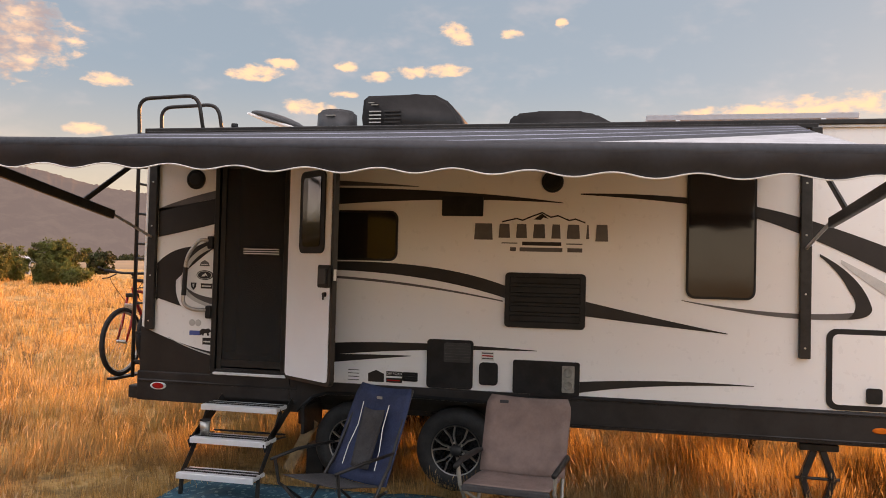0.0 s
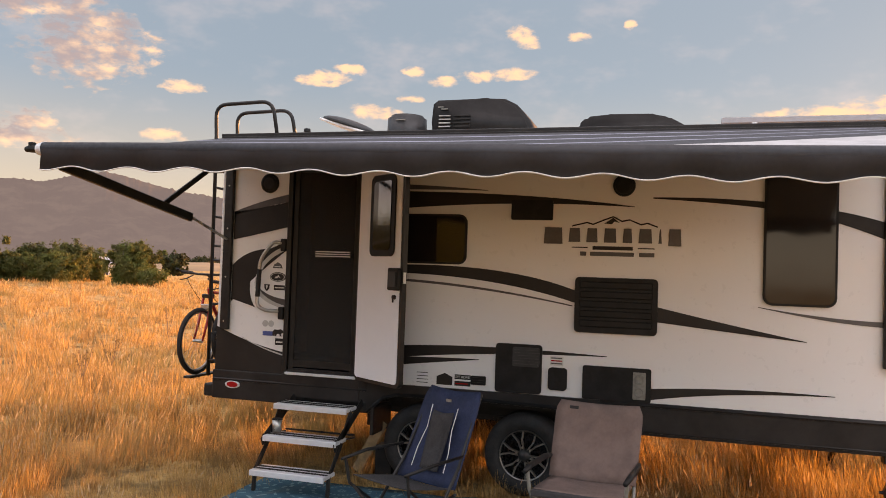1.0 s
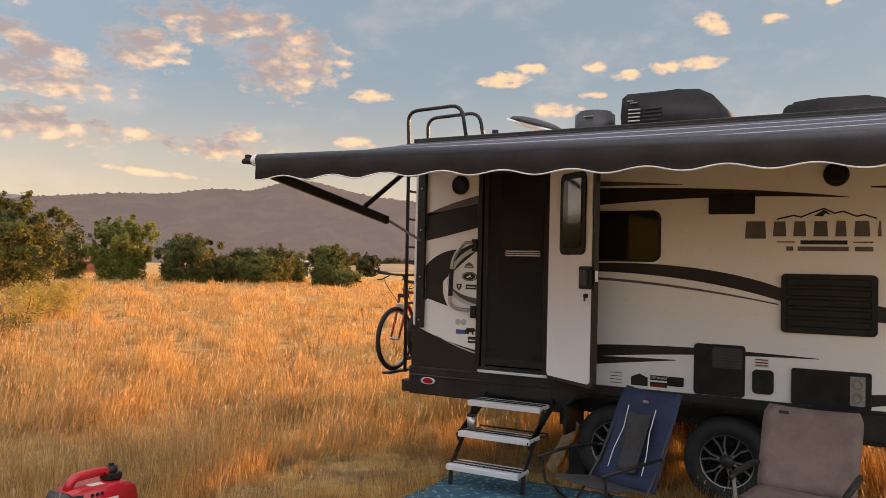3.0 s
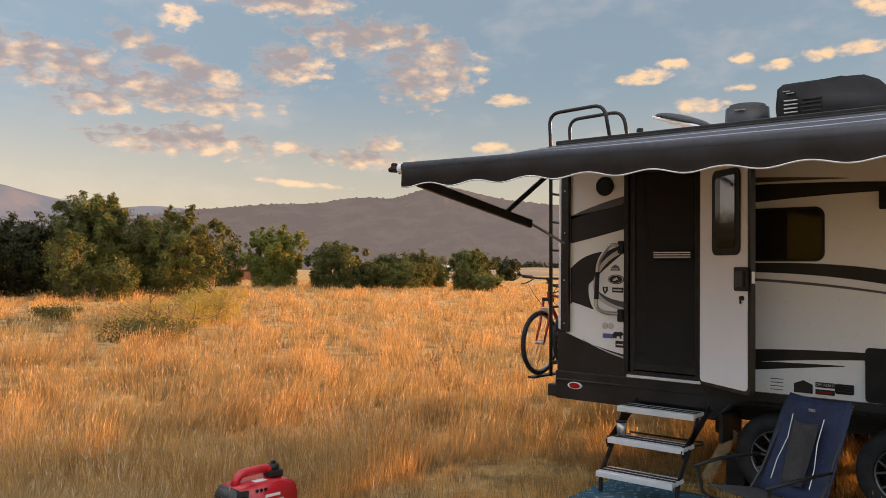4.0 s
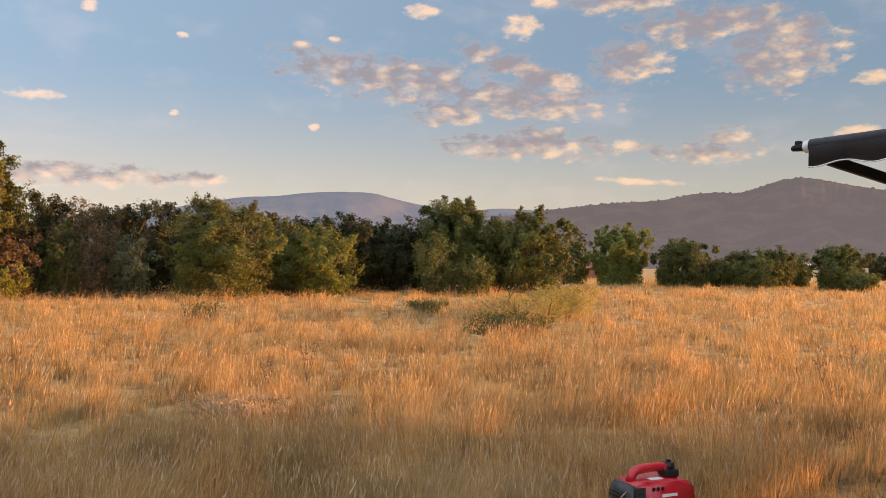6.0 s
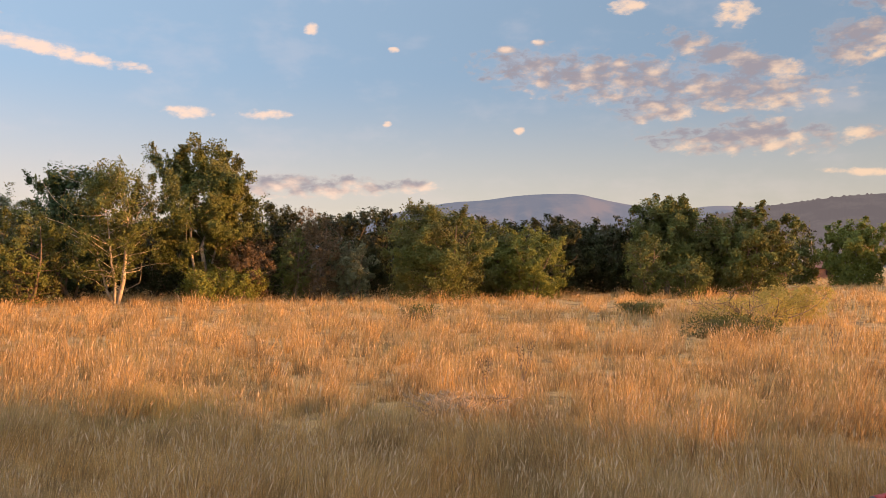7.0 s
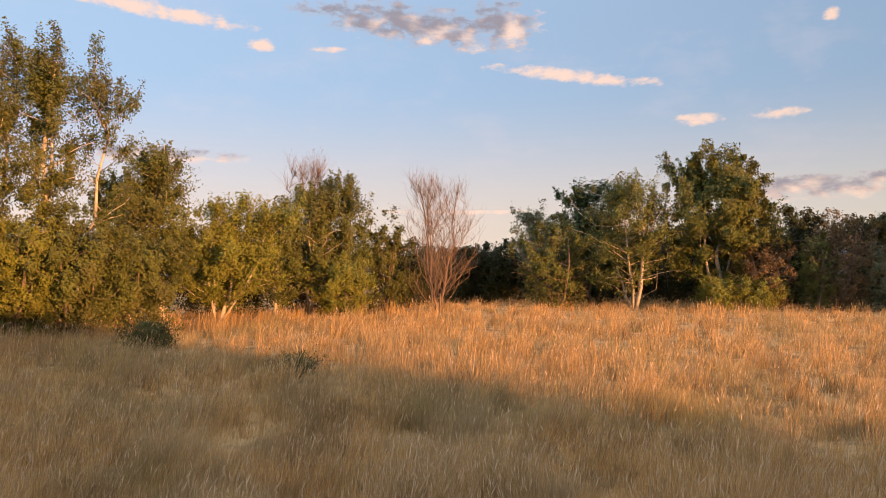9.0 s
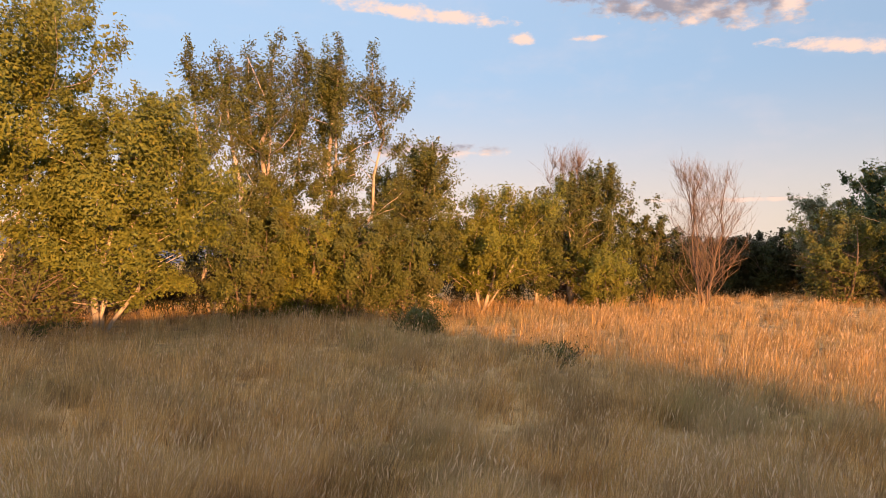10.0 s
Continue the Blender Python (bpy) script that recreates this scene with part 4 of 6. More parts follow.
def build_awning(t):
    x0, x1, y1 = -2.93, 2.70, -2.16
    zl, zr = 2.605, 2.505
    root = t
    for x, label in ((-2.795, "black awning arm rail"), (2.745, "black awning arm rail")):
        side = 1 if x > 0 else -1
        z1 = zl if side < 0 else zr
        rail = part("awning_arm", box(x - 0.042, x + 0.042, -0.045, -0.0005, 1.26, 2.96, 0.008), BLACK_METAL, root, label)
        for z in (1.34, 1.75, 2.2, 2.6):
            rivet = part("rivet", ring_of([(0, -0.05), (0.007, -0.049), (0.009, -0.044)], segments=10), STEEL, rail)
            rivet.matrix_basis = pose(x, 0, z)
        out = x + side * 0.05
        part("strut_rod", tube([(x, -0.05, 2.10), (out, -0.62, 2.285)], 0.013, 8), STEEL, rail, "thin gas strut rod")
        a, b = Vector((out, -0.55, 2.262)), Vector((out, y1 + 0.06, z1 - 0.10))
        part("outer_arm", slab(a, b, 0.04, 0.075), BLACK_METAL, rail, "black extended awning arm")
        part("inner_brace", slab(Vector((x, -0.05, 2.90)), a.lerp(b, 0.27), 0.025, 0.045), BLACK_METAL, rail)
        part("arm_bracket", box(out - 0.03, out + 0.03, y1 - 0.02, y1 + 0.09, z1 - 0.13, z1 + 0.0, 0.01), BLACK_METAL, rail)
    ay, az = -0.045, 3.045
    part("rail_bracket", box(x1 + 0.06, x1 + 0.14, -0.10, -0.02, 2.955, 3.02, 0.01), BLACK_METAL, root)
    part("awning_rail", box(x0 + 0.05, x1 + 0.12, -0.05, -0.022, 3.02, 3.06, 0.006), BLACK_METAL, root)
    # roller tube with its end caps
    roller = part("awning_roller", tube([(x0, y1, zl), (x1, y1, zr)], 0.048, 20), AWNING, root, "rolled charcoal awning fabric on its tube", True)
    part("roller_cap", tube([(x0 - 0.05, y1, zl), (x0 + 0.002, y1, zl)], [0.04, 0.052], 18), ALUMINIUM, roller)
    part("roller_pin", tube([(x0 - 0.16, y1, zl), (x0 - 0.12, y1, zl + 0.005), (x0 - 0.05, y1, zl)], [0.018, 0.028, 0.030], 10), BLACK_PLASTIC, roller)
    part("roller_knob", box(x0 - 0.13, x0 - 0.09, y1 - 0.02, y1 + 0.02, zl + 0.015, zl + 0.05, 0.008), BLACK_PLASTIC, roller)
    part("roller_cap", tube([(x1 - 0.002, y1, zr), (x1 + 0.05, y1, zr)], [0.052, 0.04], 18), ALUMINIUM, roller)
    # stretched fabric in stripes between the rail and the roller
    bands = [(0.0, 0.10, AWNING), (0.10, 0.125, AWNING_LINE), (0.125, 0.26, AWNING), (0.26, 0.29, AWNING_LINE), (0.29, 0.44, AWNING), (0.44, 0.47, AWNING_LINE), (0.47, 0.66, AWNING), (0.66, 1.0, AWNING_PALE)]
    for f0, f1, mat in bands:
        bm = bmesh.new()
        rows = []
        for i in range(41):
            u = i / 40
            x = x0 + 0.03 + (x1 - x0 - 0.06) * u
            zt = zl + (zr - zl) * u + 0.008
            taper = min(1.6, 2.59 - 2.14 * u)
            rows.append([bm.verts.new((x, ay + (y1 - ay) * f, az + (zt - az) * f - 0.012 * math.sin(math.pi * f) + dz)) for f, dz in ((min(1.0, f0 * taper), 0), (min(1.0, f1 * taper) if f1 < 1.0 else 1.0, 0), (min(1.0, f1 * taper) if f1 < 1.0 else 1.0, -0.0025), (min(1.0, f0 * taper), -0.0025))])
        for p, q in zip(rows, rows[1:]):
            for k in range(4):
                bm.faces.new((p[k], p[(k + 1) % 4], q[(k + 1) % 4], q[k]))
        part("awning_fabric", bm, mat, root)
    # scalloped valance with white piping
    n = 260
    top, low = [], []
    for i in range(n + 1):
        u = i / n
        x = x0 + 0.01 + (x1 - x0 - 0.02) * u
        z = zl + (zr - zl) * u
        wave = 0.016 * math.sin(2 * math.pi * (x + 0.12) / 0.44) + 0.004 * math.sin(2 * math.pi * x / 1.9)
        y = y1 - 0.049 + 0.008 * math.sin(2 * math.pi * x / 0.44 + 1)
        top.append((x, y1 - 0.046, z + 0.01))
        low.append((x, y, z - 0.135 + wave))
    bm = bmesh.new()
    a = [bm.verts.new(p) for p in top]
    b = [bm.verts.new(p) for p in low]
    c = [bm.verts.new((p[0], p[1] + 0.003, p[2])) for p in low]
    d = [bm.verts.new((p[0], p[1] + 0.003, p[2])) for p in top]
    for i in range(n):
        for p, q in ((a, b), (b, c), (c, d)):
            bm.faces.new((p[i], p[i + 1], q[i + 1], q[i]))
    part("valance", bm, AWNING, roller, "scalloped charcoal valance", True)
    part("piping", tube(low, 0.0045, 5), PIPING, roller, "white valance piping")


def slab(a, b, wide, high):
    """A flat bar from a to b."""
    way = b - a
    m = Matrix.Translation((a + b) / 2) @ way.to_track_quat("Y", "Z").to_matrix().to_4x4() @ Matrix.Diagonal((wide, way.length, high, 1))
    bm = bmesh.new()
    bmesh.ops.create_cube(bm, size=1, matrix=m)
    bmesh.ops.bevel(bm, geom=list(bm.edges), offset=0.006, segments=1, affect="EDGES")
    return bm


build_awning(trailer)


def build_roof_gear():
    # ladder on the rear wall, over the roof edge
    lad = thing("roof_ladder", "black tubular ladder on the rear wall curving over the roof", "ladder")
    for y in (0.12, 0.50):
        top = 3.40 if y < 0.3 else 3.395
        pts = rounded_path([(-3.04, y, 0.80), (-3.06, y, 3.05), (-3.08, y, top), (-2.47, y, top + 0.02), (-2.41, y, 3.10)], 0.12)
        part("rail", tube(pts, 0.018, 10), BLACK_METAL, lad, "", True)
        for z in (0.95, 1.9, 2.75):
            part("standoff", tube([(-3.05, y, z), (-2.88, y, z)], 0.012, 8), BLACK_METAL, lad)
        part("rail_foot", box(-2.46, -2.36, y - 0.03, y + 0.03, 3.085, 3.10 + 0.012, 0.004), BLACK_METAL, lad)
    for i in range(8):
        z = 0.92 + i * 0.28
        part("rung", tube([(-3.05, 0.12, z), (-3.05, 0.50, z)], 0.012, 8), BLACK_METAL, lad)
    # air conditioner
    ac = thing("air_conditioner", "black low-profile rooftop air conditioner with side louvres", "air conditioner")
    prof = [(-1.14, 3.14), (-1.165, 3.36), (-1.15, 3.535), (-1.10, 3.575), (-0.60, 3.58), (-0.42, 3.57), (-0.30, 3.51), (-0.20, 3.39), (-0.15, 3.28), (-0.14, 3.14)]
    bm = prism(prof, 0.95, 1.65)
    bmesh.ops.bevel(bm, geom=[e for e in bm.edges if abs(e.verts[0].co.y - e.verts[1].co.y) < 0.01], offset=0.03, segments=3, affect="EDGES")
    part("shroud", bm, BLACK_PLASTIC, ac, "", True)
    part("gasket", box(-1.0, -0.35, 1.0, 1.6, 3.105, 3.15), RUBBER, ac)
    for i in range(7):
        part("louvre", box(-1.08, -0.96, 0.938, 0.955, 3.19 + i * 0.036, 3.202 + i * 0.036, 0.002), STEEL, ac)
        part("louvre", box(-0.93, -0.76, 0.938, 0.955, 3.19 + i * 0.036, 3.204 + i * 0.036, 0.002), BLACK_METAL, ac)
    part("maker_mark", box(-1.09, -1.03, 0.940, 0.952, 3.495, 3.505), PLATE, ac)
    part("maker_mark", box(-1.06, -0.99, 0.940, 0.952, 3.475, 3.484), PLATE, ac)
    part("rear_duct", box(-0.15, 0.02, 1.05, 1.5, 3.12, 3.24, 0.02), BLACK_PLASTIC, ac)
    # covered roof vent
    v = thing("roof_vent", "grey roof vent under a ventilated cover", "roof vent")
    bm = bmesh.new()
    bmesh.ops.create_cone(bm, segments=20, cap_ends=True, radius1=0.215, radius2=0.20, depth=0.36, matrix=pose(-1.50, 1.2, 3.285, 0, 0, 45))
    bmesh.ops.bevel(bm, geom=[e for e in bm.edges if e.verts[0].co.z > 3.4 and e.verts[1].co.z > 3.4], offset=0.03, segments=3, affect="EDGES")
    part("cover", bm, GREY_PLASTIC, v, "", True)
    part("flange", box(-1.76, -1.24, 0.94, 1.46, 3.115, 3.16, 0.01), BLACK_PLASTIC, v)
    part("maker_mark", box(-1.55, -1.45, 0.985, 0.998, 3.388, 3.397), PLATE, v)
    # open domed vent lid
    lid = thing("roof_vent", "dark domed roof vent lid propped open", "roof vent")
    bm = bmesh.new()
    bmesh.ops.create_uvsphere(bm, u_segments=24, v_segments=12, radius=1)
    for vert in bm.verts:
        vert.co = Vector((vert.co.x * 0.30, vert.co.y * 0.28, max(vert.co.z, -0.12) * 0.065))
    bm.transform(pose(-2.05, 1.0, 3.335, 0, 17, 0))
    part("lid", bm, GREY_PLASTIC, lid, "", True)
    part("lid_liner", slab(Vector((-2.30, 1.0, 3.385)), Vector((-1.80, 1.0, 3.235)), 0.46, 0.02), WHITE, lid, "white inner face of the lid")
    part("vent_base", box(-2.02, -1.66, 0.80, 1.2, 3.11, 3.19, 0.01), WHITE, lid)
    # small plumbing cap
    cap = thing("plumbing_vent", "small black plumbing vent cap", "vent cap")
    part("stack", tube([(-2.24, 0.4, 3.09), (-2.24, 0.4, 3.18)], 0.026, 12), BLACK_PLASTIC, cap)
    part("cap", tube([(-2.24, 0.4, 3.175), (-2.24, 0.4, 3.205)], [0.034, 0.03], 14), BLACK_PLASTIC, cap)
    # skylight
    s = thing("skylight", "low dark domed skylight", "skylight")
    bm = prism([(0.27, 3.12), (0.30, 3.29), (0.38, 3.365), (0.60, 3.38), (0.98, 3.375), (1.12, 3.35), (1.28, 3.26), (1.30, 3.12)], 0.9, 1.5)
    bmesh.ops.bevel(bm, geom=list(bm.edges), offset=0.03, segments=2, affect="EDGES")
    part("dome", bm, BLACK_PLASTIC, s, "", True)
    # solar panel on brackets
    p = thing("solar_panel", "solar panel in an aluminium frame on roof brackets", "solar panel")
    part("panel_frame", box(1.56, 3.24, 0.45, 1.1, 3.19, 3.235, 0.003), PANEL_FRAME, p)
    part("cells", box(1.58, 3.22, 0.47, 1.08, 3.236, 3.239), TINTED, p)
    for x in (1.8, 2.95):
        for y in (0.47, 1.08):
            part("bracket", box(x, x + 0.04, y - 0.02, y + 0.02, 3.09, 3.192, 0.003), ALUMINIUM, p)


build_roof_gear()


# ---- things round the trailer ----
def build_steps():
    s = thing("entry_steps", "fold-out entry steps with ribbed aluminium treads on black brackets", "steps")
    rows = [(-2.05, -1.37, -0.40, 0.655), (-2.02, -1.36, -0.62, 0.425), (-2.0, -1.35, -0.85, 0.195)]
    for x0, x1, y0, z in rows:
        tread = part("tread", box(x0, x1, y0, y0 + 0.215, z, z + 0.035, 0.008), ALUMINIUM, s, "ribbed aluminium tread")
        for k in (0.055, 0.075, 0.125, 0.145):
            part("groove", box(x0 + 0.005, x1 - 0.005, y0 + k, y0 + k + 0.012, z + 0.033, z + 0.039), BLACK_PLASTIC, tread)
        part("nosing", box(x0, x1, y0 - 0.006, y0 + 0.008, z - 0.012, z + 0.032, 0.003), ALUMINIUM, tread)
    for x in (-2.03, -1.375):
        part("bracket", slab(Vector((x, -0.05, 0.70)), Vector((x, -0.62, 0.40)), 0.012, 0.08), BLACK_METAL, s)
        part("bracket", slab(Vector((x, -0.30, 0.66)), Vector((x, -0.48, 0.42)), 0.012, 0.06), BLACK_METAL, s)
        part("bracket", slab(Vector((x + 0.01, -0.50, 0.43)), Vector((x + 0.01, -0.72, 0.20)), 0.012, 0.06), BLACK_METAL, s)
        part("leg", slab(Vector((x + 0.01, -0.72, 0.22)), Vector((x + 0.01, -0.74, 0.03)), 0.03, 0.03), BLACK_METAL, s)
        part("link", tube([(x, -0.20, 0.42), (x, -0.60, 0.46)], 0.008, 6), BLACK_METAL, s)
    part("cross_bar", tube([(-2.03, -0.20, 0.44), (-1.375, -0.20, 0.44)], 0.009, 6), BLACK_METAL, s)
    part("housing", box(-2.1, -1.3, -0.02, 0.45, 0.60, 0.70, 0.01), BLACK_METAL, s)
    part("side_panel", box(-1.30, -1.27, -0.05, 0.4, 0.42, 0.66, 0.005), BLACK_METAL, s)
    # cup on the second step
    c = thing("tumbler", "brushed steel tumbler standing on the middle step", "cup")
    part("cup", tube([(-1.955, -0.50, 0.464), (-1.955, -0.50, 0.575)], [0.036, 0.044], 18), STEEL, c, "", True)
    part("rim", tube([(-1.955, -0.50, 0.574), (-1.955, -0.50, 0.583)], 0.046, 18), BLACK_PLASTIC, c)


build_steps()


def build_jack(x, y):
    j = thing("stabilizer_jack", "black scissor stabilizer jack under the trailer frame", "jack", "stabilizer jacks")
    part("top_plate", box(x - 0.14, x + 0.14, y - 0.05, y + 0.05, 0.55, 0.60, 0.005), BLACK_METAL, j)
    for sx in (-1, 1):
        part("upper_arm", slab(Vector((x + sx * 0.03, y, 0.55)), Vector((x + sx * 0.11, y, 0.33)), 0.06, 0.05), BLACK_METAL, j)
        part("lower_arm", slab(Vector((x + sx * 0.11, y, 0.33)), Vector((x + sx * 0.03, y, 0.06)), 0.06, 0.05), BLACK_METAL, j)
        part("pivot", tube([(x + sx * 0.11, y - 0.05, 0.33), (x + sx * 0.11, y + 0.05, 0.33)], 0.02, 8), BLACK_METAL, j)
    part("screw", tube([(x - 0.16, y, 0.33), (x + 0.16, y, 0.33)], 0.012, 8), BLACK_METAL, j)
    part("foot", box(x - 0.09, x + 0.09, y - 0.08, y + 0.08, 0.0, 0.06, 0.005), BLACK_METAL, j)


build_jack(2.88, 0.12)
build_jack(2.66, 2.2)


def build_chock():
    # tan bar added in place of a small sunlit piece beside the steps
    b = whole("plank", slab(Vector((-1.52, 0.22, 0.03)), Vector((-1.27, 0.20, 0.50)), 0.02, 0.10), TAN_BAR, "short tan bar standing in for a sunlit piece by the wheel", "plank")
    whole("leveling_block", box(-1.30, -1.14, 0.10, 0.26, 0.0, 0.31, 0.012), BLACK_PLASTIC, "black stacked leveling blocks beside the wheel", "leveling block")


build_chock()


def build_rug():
    bm = bmesh.new()
    nx, ny = 40, 20
    grid = []
    for i in range(nx + 1):
        row = []
        for j in range(ny + 1):
            x, y = -2.14 + 2.95 * i / nx, -2.5 + 2.25 * j / ny
            z = 0.03 + 0.035 * max(0, noise.noise((x * 1.7, y * 1.7, 2))) + 0.02 * max(0, noise.noise((x * 5, y * 4, 7)))
            row.append(bm.verts.new((x, y + 0.05 * noise.noise((x, 0, 4)), z)))
        grid.append(row)
    for i in range(nx):
        for j in range(ny):
            bm.faces.new((grid[i][j], grid[i + 1][j], grid[i + 1][j + 1], grid[i][j + 1]))
    out = bmesh.ops.extrude_face_region(bm, geom=list(bm.faces))
    for v in out["geom"]:
        if isinstance(v, bmesh.types.BMVert):
            v.co.z -= 0.008
    r = whole("outdoor_rug", bm, RUG, "teal woven outdoor rug with light dotted rings on the grass", "rug", smooth=True)
    r.location = (0, 0, 0)


build_rug()


def cloth(points_down, thick=0.012):
    """A sagging cloth panel from rows of points."""
    bm = bmesh.new()
    grid = [[bm.verts.new(p) for p in row] for row in points_down]
    for a, b in zip(grid, grid[1:]):
        for i in range(len(a) - 1):
            bm.faces.new((a[i], a[i + 1], b[i + 1], b[i]))
    bmesh.ops.recalc_face_normals(bm, faces=bm.faces)
    out = bmesh.ops.extrude_face_region(bm, geom=list(bm.faces))
    moved = [v for v in out["geom"] if isinstance(v, bmesh.types.BMVert)]
    for v in moved:
        v.co += Vector((0, 0.7, -0.5)) * thick
    return bm


def panel(x_half, low, high, sag, n=10, m=10):
    """Rows of points of a panel between two edges, low and high as (y, z)."""
    rows = []
    for j in range(m + 1):
        f = j / m
        y, z = low[0] + (high[0] - low[0]) * f, low[1] + (high[1] - low[1]) * f
        half = (x_half[0] + (x_half[1] - x_half[0]) * f) * (1 - 0.10 * max(0, f - 0.88) / 0.12)
        rows.append([((2 * i / n - 1) * half, y + sag * math.sin(math.pi * i / n) * math.sin(math.pi * min(1, f + 0.15)), z - 0.3 * sag * math.sin(math.pi * i / n)) for i in range(n + 1)])
    return cloth(rows)


def build_taupe_chair(at):
    c = thing("camp_chair", "taupe padded folding camp chair facing the meadow", "chair", "camp chairs", at)
    part("backrest", panel((0.285, 0.295), (0.24, 0.53), (0.44, 1.01), 0.035), MAUVE_CLOTH, c, "", True)
    part("seat", panel((0.27, 0.27), (-0.20, 0.545), (0.24, 0.53), 0.03), MAUVE_CLOTH, c, "", True)
    part("seat_hem", box(-0.275, 0.275, -0.225, -0.195, 0.50, 0.542, 0.01), GREY_CLOTH, c)
    part("label_tag", box(-0.20, -0.14, 0.418, 0.43, 0.955, 0.975), GREY_CLOTH, c)
    for x in (-0.29, 0.29):
        part("back_post", tube([(x, 0.05, 0.05), (x * 0.93, 0.27, 0.50), (x * 0.88, 0.485, 0.985)], 0.012, 8), PLATE, c)
        part("front_leg", tube([(x * 1.02, 0.30, 0.02), (x * 1.02, -0.18, 0.53), (x * 1.05, -0.20, 0.65)], 0.012, 8), PLATE, c)
        arm = part("armrest", tube([(x * 1.05, -0.26, 0.655), (x * 1.07, -0.10, 0.665), (x * 1.05, 0.20, 0.66), (x, 0.32, 0.65)], [0.016, 0.02, 0.02, 0.014], 10), BLACK_PLASTIC, c, "black armrest", True)
        part("foot", box(x - 0.02, x + 0.02, 0.03, 0.07, 0.0, 0.05, 0.006), BLACK_PLASTIC, c)
        part("foot", box(x * 1.02 - 0.02, x * 1.02 + 0.02, 0.28, 0.32, 0.0, 0.04, 0.006), BLACK_PLASTIC, c)
    part("cross_brace", tube([(-0.29, -0.17, 0.50), (0.29, 0.10, 0.10)], 0.010, 8), PLATE, c)
    part("cross_brace", tube([(0.29, -0.17, 0.50), (-0.29, 0.10, 0.10)], 0.010, 8), PLATE, c)
    part("tag_strap", box(-0.315, -0.295, -0.26, -0.21, 0.28, 0.44, 0.004), CREAM_STICKER, c, "pale hanging strap")


build_taupe_chair(pose(0.72, -1.50, 0, 0, 0, -6))


def build_blue_chair(at):
    c = thing("camp_chair", "navy folding camp chair with a dark mesh back and white piping", "chair", "camp chairs", at)
    part("backrest", panel((0.27, 0.255), (0.16, 0.43), (0.44, 1.04), 0.06), BLUE_CLOTH, c, "navy padded backrest", True)
    part("mesh_insert", panel((0.08, 0.10), (0.205, 0.50), (0.345, 0.88), 0.045), GREY_CLOTH, c, "dark mesh insert", True).location = (0, -0.02, 0.012)
    part("seat", panel((0.25, 0.26), (-0.27, 0.50), (0.16, 0.43), 0.05), GREY_CLOTH, c, "", True)
    for sx in (-1, 1):
        line = [(sx * 0.15, 0.20, 0.50), (sx * 0.145, 0.25, 0.62), (sx * 0.115, 0.31, 0.76), (sx * 0.12, 0.365, 0.91)]
        part("piping", tube([(x, y - 0.022, z + 0.012) for x, y, z in line], 0.003, 6), PIPING, c, "white reflective piping")
        x = sx * 0.28
        part("back_post", tube([(x, -0.20, 0.02), (x * 0.90, 0.21, 0.55), (x * 0.80, 0.465, 1.025)], 0.011, 8), BLACK_METAL, c)
        part("front_leg", tube([(x, 0.30, 0.02), (x, -0.27, 0.44), (x * 1.04, -0.30, 0.60)], 0.011, 8), BLACK_METAL, c)
        part("armrest", tube([(x * 1.06, -0.33, 0.60), (x * 1.1, -0.10, 0.63), (x * 1.0, 0.22, 0.64)], [0.010, 0.013, 0.010], 8), BLACK_PLASTIC, c, "padded armrest", True)
        for y in (-0.20, 0.30):
            part("foot", box(x - 0.02, x + 0.02, y - 0.02, y + 0.02, 0.0, 0.035, 0.006), BLACK_PLASTIC, c)
    for a, b in (((-0.28, -0.24, 0.42), (0.28, -0.20, 0.05)), ((0.28, -0.24, 0.42), (-0.28, -0.20, 0.05)), ((-0.28, 0.16, 0.40), (0.28, 0.28, 0.05)), ((0.28, 0.16, 0.40), (-0.28, 0.28, 0.05))):
        part("cross_brace", tube([a, b], 0.010, 8), BLACK_METAL, c)
    part("brand_patch", box(-0.024, 0.024, 0.372, 0.378, 0.950, 0.968), PLATE, c)


build_blue_chair(pose(-0.43, -1.52, 0, 0, 0, -26))


